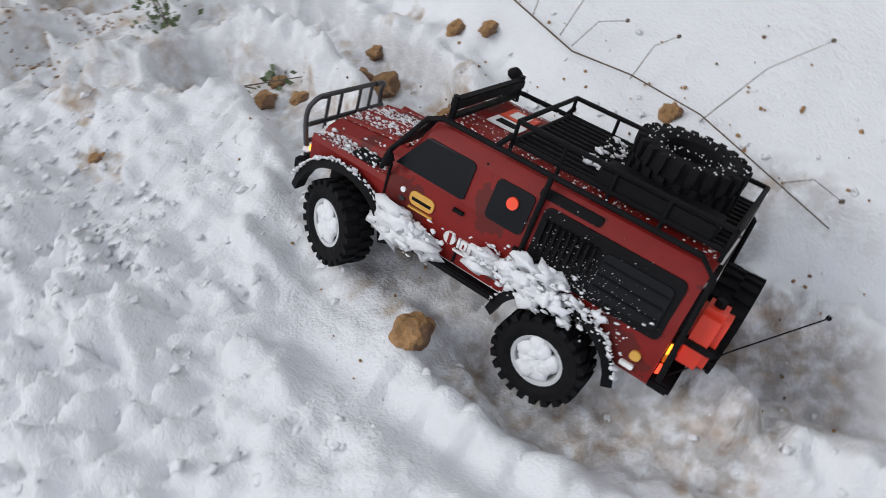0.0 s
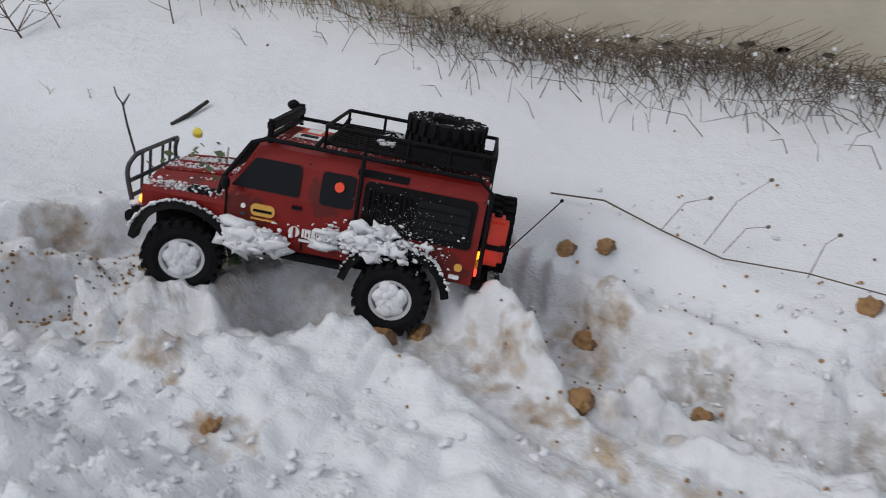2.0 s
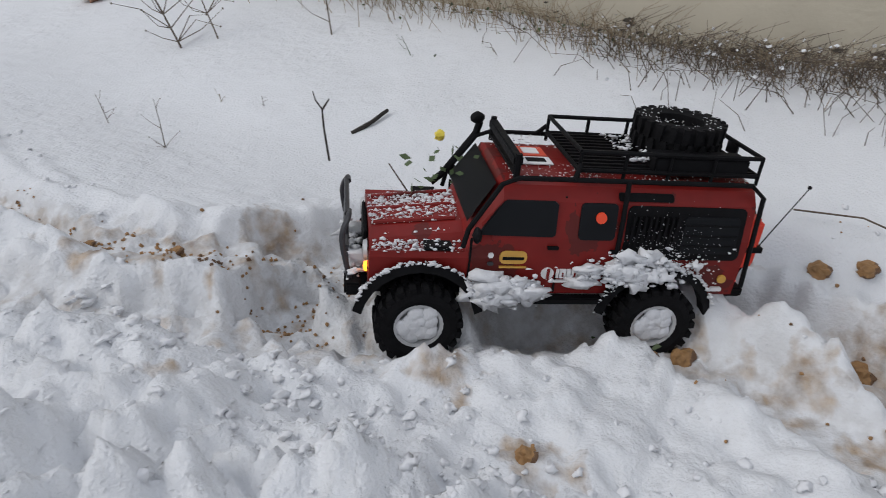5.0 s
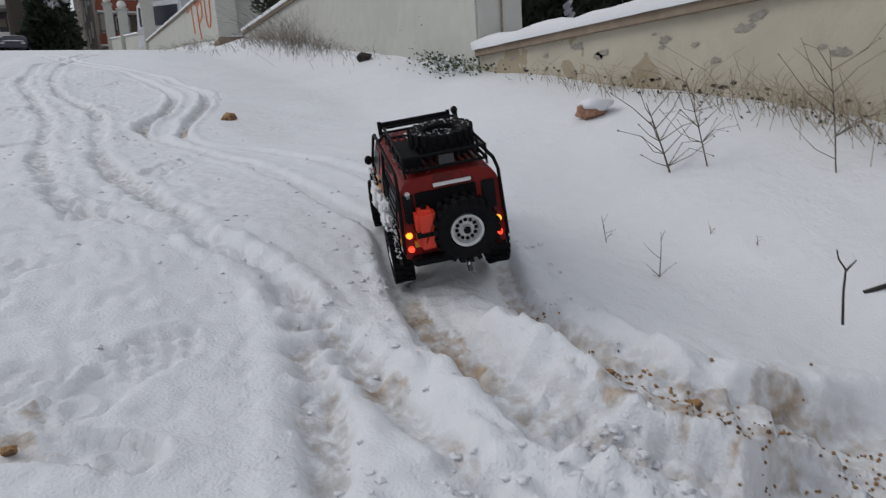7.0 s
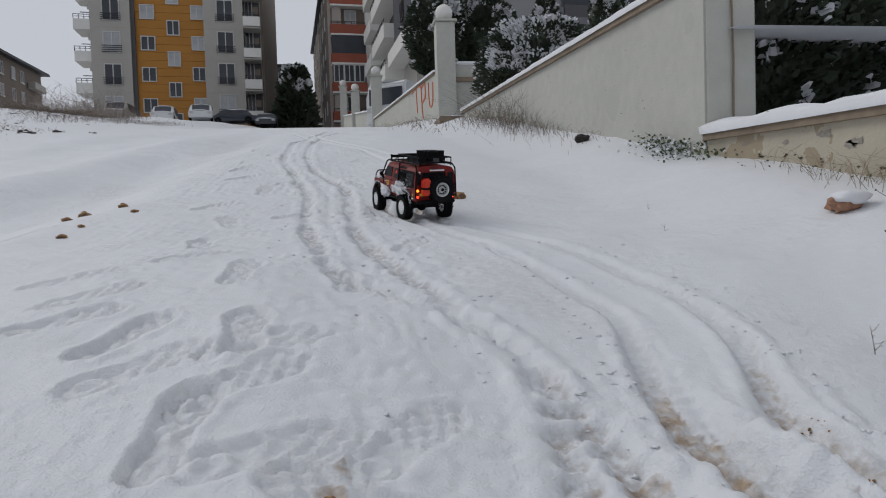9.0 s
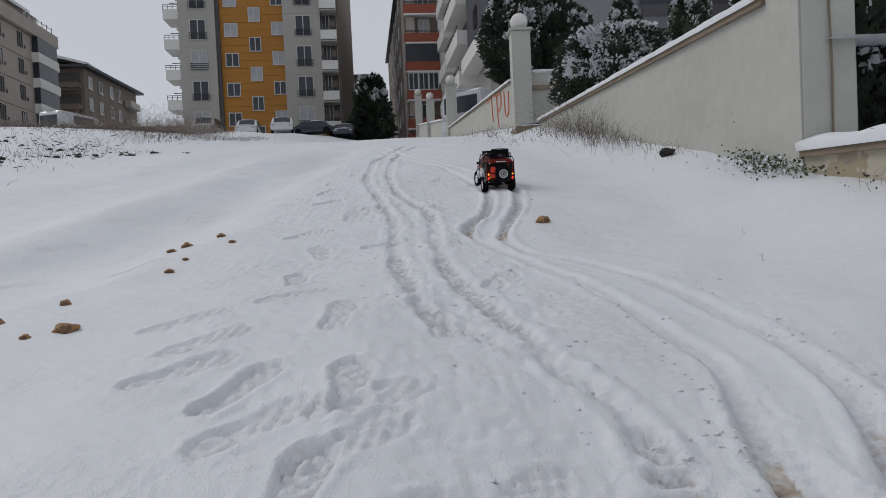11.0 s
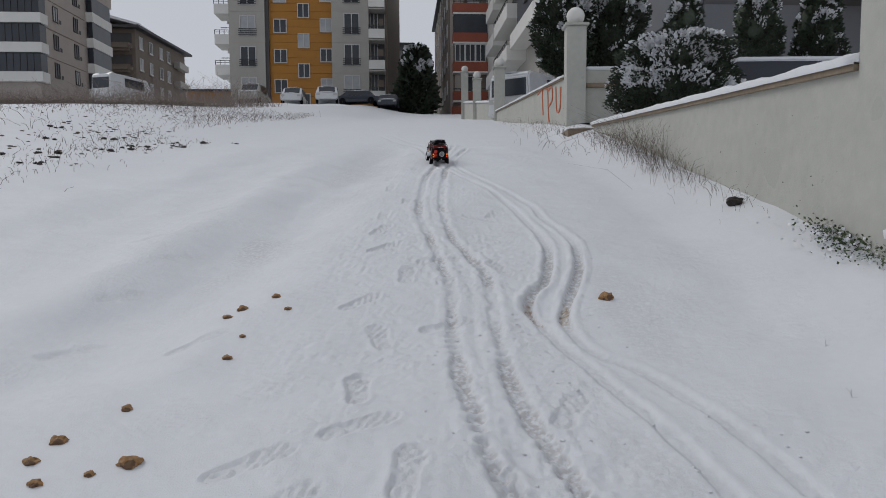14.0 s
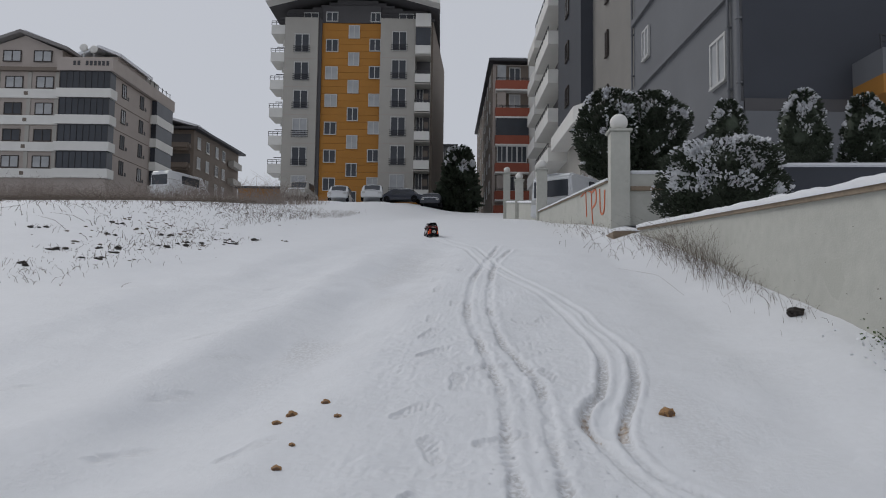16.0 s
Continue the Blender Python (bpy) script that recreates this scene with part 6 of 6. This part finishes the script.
def gravel():
    """Small ochre grit thrown out of the ruts."""
    rng = random.Random(8)
    bm = bmesh.new()
    for _ in range(600):
        k = rng.random()
        if k < .4:
            y = rng.uniform(.5, 1.1)
            x = np.interp(y, [.35, .6, .9, 1.1], [1.45, 1.36, 1.27, 1.29]) + rng.gauss(0, .022)
        elif k < .8:
            x, y = rng.gauss(1.75, .16), rng.gauss(-.45, .3)
        else:
            x, y = rng.gauss(1.47, .07), rng.gauss(.6, .06)
        lump(bm, (x, y, height(x, y) + .002), rng.uniform(.001, .0034), rng.random() * 50, sub=1, rough=.6)
    tagged(link("grit", bm, STONE), "small ochre grit in the wheel ruts", "gravel", kind="stuff")


gravel()


def clumps():
    """Loose broken snow thrown up by the wheels."""
    rng = random.Random(21)
    bm = bmesh.new()
    for i in range(2600):
        k = rng.random()
        if k < .3:
            x, y = rng.gauss(1.19, .055), rng.uniform(-.1, .75)
        elif k < .6:
            x, y = rng.uniform(.75, 1.5), rng.uniform(-.5, .75)
        elif k < .7:
            x, y = rng.gauss(1.7, .18), rng.gauss(-.4, .3)
        elif k < .85:
            line = OLD_TRACKS[rng.randrange(2)]
            p = line[rng.randrange(len(line) - 4)]
            x, y = p[0] + rng.gauss(0, .12), p[1] + rng.gauss(0, .35)
        else:
            t, m = CAR_POSES[rng.randrange(14, len(CAR_POSES) - 8)]
            q = m @ Vector((rng.uniform(-.5, .5), rng.choice((-1, 1)) * rng.gauss(.18, .03), 0))
            x, y = q.x, q.y
        if min((m.inverted() @ Vector((x, y, m.translation.z))).to_2d().length for t, m in CAR_POSES[:14]) < .13:
            continue
        r = min(.0065 if k < .6 else .005, rng.expovariate(1 / .0022) + .0012)
        lump(bm, (x, y, height(x, y) + r * .1), r, i * .37, squash=(rng.uniform(.8, 1.5), rng.uniform(.7, 1.2), rng.uniform(.45, .8)), sub=2 if r > .004 else 1, rough=1.1)
    tagged(link("snow_clumps", bm, SNOW, smooth=True), "loose broken snow lumps beside the ruts", "snow", kind="stuff")


clumps()


# ---- plants ----
def stem_points(x, y, z, dx, dy, h, bend, rng, n=6):
    pts = []
    for i in range(n + 1):
        f = i / n
        pts.append((x + dx * f + bend * math.sin(f * 3) * rng.uniform(.6, 1), y + dy * f, z + h * f - .02))
    return pts


def sapling(name, x, y, high, branches, seed, label, thick=.004, spread=.4, mat=TWIG):
    root = thing(name, label, "plant", group="dry plants")
    rng = random.Random(seed)
    z = height(x, y)
    bm = bmesh.new()
    thick *= .6
    main = stem_points(x, y, z, rng.uniform(-.3, .3) * high, rng.uniform(-.3, .3) * high, high, .02 * high, rng)
    tube(bm, main, thick, thick * .35, sides=5)
    part("stem", bm, mat, root)
    for k in range(branches):
        f = rng.uniform(.15, .95)
        i = int(f * (len(main) - 1))
        p = Vector(main[i])
        a = rng.uniform(0, 6.3)
        l = high * spread * rng.uniform(.4, 1.1)
        q = [p, p + Vector((math.cos(a) * l * .5, math.sin(a) * l * .5, l * rng.uniform(.1, .5))), p + Vector((math.cos(a) * l, math.sin(a) * l, l * rng.uniform(.2, .9)))]
        bm = bmesh.new()
        tube(bm, q, thick * .5, thick * .2, sides=4)
        lump(bm, q[2], thick * .9, k, sub=1, rough=.4)
        part("branch", bm, mat, root)
    return root


sapling("sapling", 2.05, 1.51, .22, 16, 1, "leafless dark sapling in snow near the wall", .0055, .8)
sapling("sapling", 2.12, 1.44, .26, 14, 21, "leafless dark sapling in snow near the wall", .004, .6)
sapling("sapling", 2.25, 1.15, .34, 14, 2, "leafless thin sapling near the wall", .004, .55)
sapling("dry_weed", 1.66, 1.32, .085, 6, 3, "short dry weed standing in snow", .0022, .3)
sapling("dry_weed", 1.645, 1.13, .12, 6, 4, "short bent dry weed standing in snow", .0024, .3)
sapling("dry_weed", 1.9, 1.09, .045, 5, 5, "tiny dry weed poking out of snow", .0018, .5)
sapling("dry_weed", 1.76, 2.5, .05, 3, 6, "tiny dry weed poking out of snow", .0018, .5)
sapling("dry_weed", 1.9, 2.93, .05, 4, 7, "tiny dry weed poking out of snow", .002, .6)
sapling("dry_weed", 2.24, .89, .07, 6, 8, "small weed with a few leaves in snow", .002, .5, LEAF)
sapling("dry_weed", 1.88, 1.21, .04, 9, 9, "small dry grass tuft in snow", .0015, .8, DRY)
root = thing("forked_stick", "thin black forked stick standing in snow", "stick")
bm = bmesh.new()
tube(bm, [(1.745, .783, .30), (1.748, .785, .36), (1.75, .783, .399), (1.755, .80, .415), (1.761, .808, .431)], .0026, .0012, sides=6)
part("stem", bm, BLACK_WOOD, root)
bm = bmesh.new()
tube(bm, [(1.75, .783, .397), (1.766, .775, .415)], .0025, .0012, sides=5)
part("branch", bm, BLACK_WOOD, root)
root = thing("charred_stick", "short charred stick lying on snow", "stick")
bm = bmesh.new()
z = height(1.93, .82)
tube(bm, [(1.905, .85, z - .005), (1.94, .82, z + .012), (1.985, .805, z + .03)], .0055, .0042, sides=7)
part("stem", bm, BLACK_WOOD, root)
root = thing("fallen_branch", "long thin brown branch with seed heads lying on snow", "branch")
line = [(1.98, .0), (1.97, -.1), (1.95, -.2), (1.92, -.3), (1.9, -.42), (1.87, -.55), (1.84, -.75)]
bm = bmesh.new()
tube(bm, [(x, y, height(x, y) + .022 + .012 * math.sin(i * 1.7)) for i, (x, y) in enumerate(line)], .0018, .0009, sides=6)
part("stem", bm, TWIG, root)
for (x0, y0), (x1, y1, up) in (((1.95, -.2), (1.909, -.281, .12)), ((1.93, -.27), (1.973, -.361, .12)), ((1.9, -.42), (1.97, -.46, .05)), ((1.87, -.55), (2.028, -.655, .06)), ((1.85, -.68), (1.846, -.755, .05)), ((1.92, -.3), (1.99, -.36, .03))):
    bm = bmesh.new()
    z0, z1 = height(x0, y0) + .02, height(x1, y1) + up
    tube(bm, [(x0, y0, z0), ((x0 + x1) / 2, (y0 + y1) / 2, (z0 + z1) / 2 + .02), (x1, y1, z1)], .0009, .0005, sides=5)
    lump(bm, (x1, y1, z1), .004, 3, sub=1, rough=.4)
    part("seed_stalk", bm, TWIG, root)


def leafy(x, y, seed, label, count, high, flower=False):
    root = thing("green_plant", label, "plant", group="green plants")
    rng = random.Random(seed)
    z = height(x, y)
    bm = bmesh.new()
    for k in range(3):
        tube(bm, [(x, y, z - .02), (x + rng.gauss(0, .03), y + rng.gauss(0, .03), z + high * .5), (x + rng.gauss(0, .05), y + rng.gauss(0, .05), z + high * rng.uniform(.7, 1.1))], .0022, .001, sides=5)
    part("stem", bm, TWIG, root)
    bm = bmesh.new()
    for k in range(count):
        p = Vector((x + rng.gauss(0, .03), y + rng.gauss(0, .03), z + high * rng.random() ** 1.6))
        d = Vector((rng.uniform(-1, 1), rng.uniform(-1, 1), rng.uniform(-.1, .8))).normalized()
        s = d.orthogonal().normalized()
        l = rng.uniform(.008, .022)
        vs = [bm.verts.new(q) for q in (p, p + d * l * .5 + s * l * .3, p + d * l, p + d * l * .5 - s * l * .3)]
        bm.faces.new(vs)
    part("leaves", bm, LEAF, root)
    if flower:
        bm = bmesh.new()
        lump(bm, (x + .02, y, z + high * 1.08), .008, 2, sub=2)
        part("flower", bm, YELLOW, root, "yellow flower head")


leafy(1.59, .44, 3, "dark green weed with yellow flower in snow", 120, .2, True)
leafy(1.65, .19, 4, "low green weed in snow", 40, .03)


def brush(name, label, mat, count, spot, high, seed, thick=.0016, lean=.5, category="brush"):
    """Dry stalks that nobody could count."""
    rng = random.Random(seed)
    bm = bmesh.new()
    for _ in range(count):
        x, y = spot(rng)
        z = height(x, y)
        h = high * rng.uniform(.35, 1.25) * (.75 + 1.2 * max(-.35, noise.noise((x * .55, y * .35, seed))))
        dx, dy = rng.gauss(0, lean) * h, rng.gauss(0, lean) * h
        tube(bm, [(x, y, z - .02), (x + dx * .4, y + dy * .4, z + h * .6), (x + dx, y + dy, z + h * rng.uniform(.7, 1.05))], thick * rng.uniform(.7, 1.5), thick * .4, sides=3)
    tagged(link(name, bm, mat), label, category, kind="stuff")


brush("wall_brush", "tangle of dry brown stalks along the wall foot", TWIG, 1300, lambda r: (WX - abs(r.gauss(0, .11)) - .02, r.triangular(-1.2, .8, -.2)), .15, 1, .0011, 1.1)
brush("wall_brush", "dry straw stalks along the wall foot", DRY, 1100, lambda r: (WX - abs(r.gauss(0, .07)) - .02, r.triangular(-1.2, 3.0, .2)), .10, 2, .0010, .8)
brush("wall_brush", "dry brown stalks along the pale wall", TWIG, 620, lambda r: (WX - abs(r.gauss(0, .13)) - .03, r.triangular(4.6, 11, 7.5)), .3, 3, .0013, .75)
brush("wall_brush", "dry stalks along the far wall", TWIG, 600, lambda r: (2.45 - abs(r.gauss(0, .35)), r.uniform(9, 27)), .17, 4, .003, .8)
brush("field_grass", "dry grass standing through snow on the field edge", TWIG, 7500, lambda r: (r.uniform(-19, -4.8), r.triangular(9, 27, 20)), .17, 5, .0036, 1.0, "grass")
brush("field_grass", "dry grass at the edge of the track", TWIG, 420, lambda r: (r.gauss(-4.8, .4), r.uniform(6.5, 12)), .07, 6, .003, .8, "grass")
brush("field_grass", "tall dry grass along the field crest", BRUSH, 8000, lambda r: (r.uniform(-34, -8), r.triangular(21, 34, 30)), .85, 9, .0065, .55, "grass")


def ivy(name, count, spot, size, mat, label, seed):
    rng = random.Random(seed)
    bm = bmesh.new()
    for _ in range(count):
        x, y, up = spot(rng)
        p = Vector((x, y, height(x, y) + up))
        d = Vector((rng.uniform(-1, .2), rng.uniform(-1, 1), rng.uniform(-.4, .8))).normalized()
        s = d.orthogonal().normalized()
        s = Matrix.Rotation(rng.uniform(0, 6), 3, d) @ s
        l = size * rng.uniform(.5, 1.3)
        bm.faces.new([bm.verts.new(q) for q in (p, p + d * l * .5 + s * l * .45, p + d * l, p + d * l * .5 - s * l * .45)])
    tagged(link(name, bm, mat), label, "leaves", kind="stuff")


ivy("wall_leaves", 170, lambda r: (WX - abs(r.gauss(0, .05)) - .01, r.uniform(-.9, 3.1), r.uniform(0, .03)), .012, IVY, "dark dead leaves along the wall foot", 1)
ivy("wall_leaves", 520, lambda r: (WX - abs(r.gauss(0, .07)), r.gauss(3.85, .22), r.uniform(0, .08)), .02, LEAF, "green leafy weeds at the foot of the pier", 2)
ivy("wall_snow_tufts", 200, lambda r: (WX - abs(r.gauss(0, .09)) - .02, r.gauss(3.85, .22), r.uniform(.03, .09)), .022, SNOW, "snow on the weeds by the pier", 3)
ivy("wall_leaves", 80, lambda r: (WX - abs(r.gauss(0, .08)) - .02, r.uniform(.3, 1.6), r.uniform(0, .04)), .012, LEAF, "small green leaves by the low wall", 4)
CLODS = [(-4.69, 8.14), (-4.6, 9.36), (-4.5, 10.24), (-4.25, 10.87), (-5.2, 7.4), (-5.0, 8.9), (-4.4, 9.9), (-5.6, 9.8), (-4.0, 10.6), (-4.75, 8.6), (-5.5, 8.5), (-6.1, 10.9), (-5.05, 10.6), (-3.95, 11.4), (-6.6, 9.6)]
ivy("wall_snow_tufts", 420, lambda r: (WX - abs(r.gauss(0, .10)) - .02, r.uniform(-1.2, .5), r.uniform(.02, .07)), .010, SNOW, "snow caught on the dry stalks by the low wall", 6)
for i, (x, y) in enumerate(CLODS):
    root = thing("earth_clod", "dark clod of earth and dead leaves in snow", "earth", group="earth clods")
    rng = random.Random(i)
    for k in range(4):
        bm = bmesh.new()
        px, py = x + rng.gauss(0, .09), y + rng.gauss(0, .07)
        lump(bm, (px, py, height(px, py) + .004), rng.uniform(.014, .036), i + k, squash=(1.5, 1, .75), sub=2, rough=.8)
        part("clod", bm, BLACK_WOOD, root)
    bm = bmesh.new()
    for k in range(9):
        px, py = x + rng.gauss(0, .14), y + rng.gauss(0, .1)
        z = height(px, py)
        tube(bm, [(px, py, z - .01), (px + rng.gauss(0, .05), py + rng.gauss(0, .04), z + rng.uniform(.02, .09))], .003, .0015, sides=4)
    part("dead_stalks", bm, TWIG, root)["kind"] = "stuff"


def field_specks():
    """Dark crumbs of soil and dead leaves showing through the field's snow."""
    rng = random.Random(31)
    bm = bmesh.new()
    for i in range(520):
        y = rng.triangular(8, 26, 12)
        x = rng.uniform(-18, -4.2) if y > 12 else rng.gauss(-5.2, .8)
        if noise.noise((x * .8, y * .5, 4)) < -.05:
            continue
        lump(bm, (x, y, height(x, y) + .003), rng.uniform(.008, .026), i * .3, squash=(1.7, 1, .6), sub=1, rough=.8)
    tagged(link("soil_specks", bm, TWIG), "dark soil crumbs showing through field snow", "soil", kind="stuff")


field_specks()


# ---- what moves ----
def steer_at(t):
    return float(np.interp(t, [0, .5, 1, 1.5, 2, 2.5, 3.6, 4.7, 6, 7, 8, 8.6, 9.2, 10, 11, 12, 13, 16], [-18, -34, -8, 0, 18, 24, 22, 6, -15, -8, 14, 14, -12, -10, 10, 8, 4, 0]))


def motions():
    walk(CAR, CAR_POSES)
    times = [i / 30 for i in range(481)]
    spin, turned = [0.0], 0.0
    for a, b in zip(times, times[1:]):
        mid = (a + b) / 2
        k = max(i for i in range(len(CAR_POSES) - 1) if CAR_POSES[i][0] <= mid)
        (t0, m0), (t1, m1) = CAR_POSES[k], CAR_POSES[k + 1]
        step = (m1.translation - m0.translation)
        ahead = step.dot(m0.col[0].to_3d())
        rate = math.degrees(ahead / (t1 - t0) / R_WHEEL)
        if 2.6 < mid < 4.2:
            rate = 1500
        turned += max(-75, min(75, rate / 30))
        spin.append(turned)
    for w, (x, y, steers) in zip(CAR_WHEELS, ((.162, .1, True), (.162, -.1, True), (-.162, .1, False), (-.162, -.1, False))):
        walk(w, [(t, pose(x, y, R_WHEEL, 0, 0, steer_at(t) if steers else 0) @ pose(0, 0, 0, 0, s)) for t, s in zip(times, spin)])


motions()
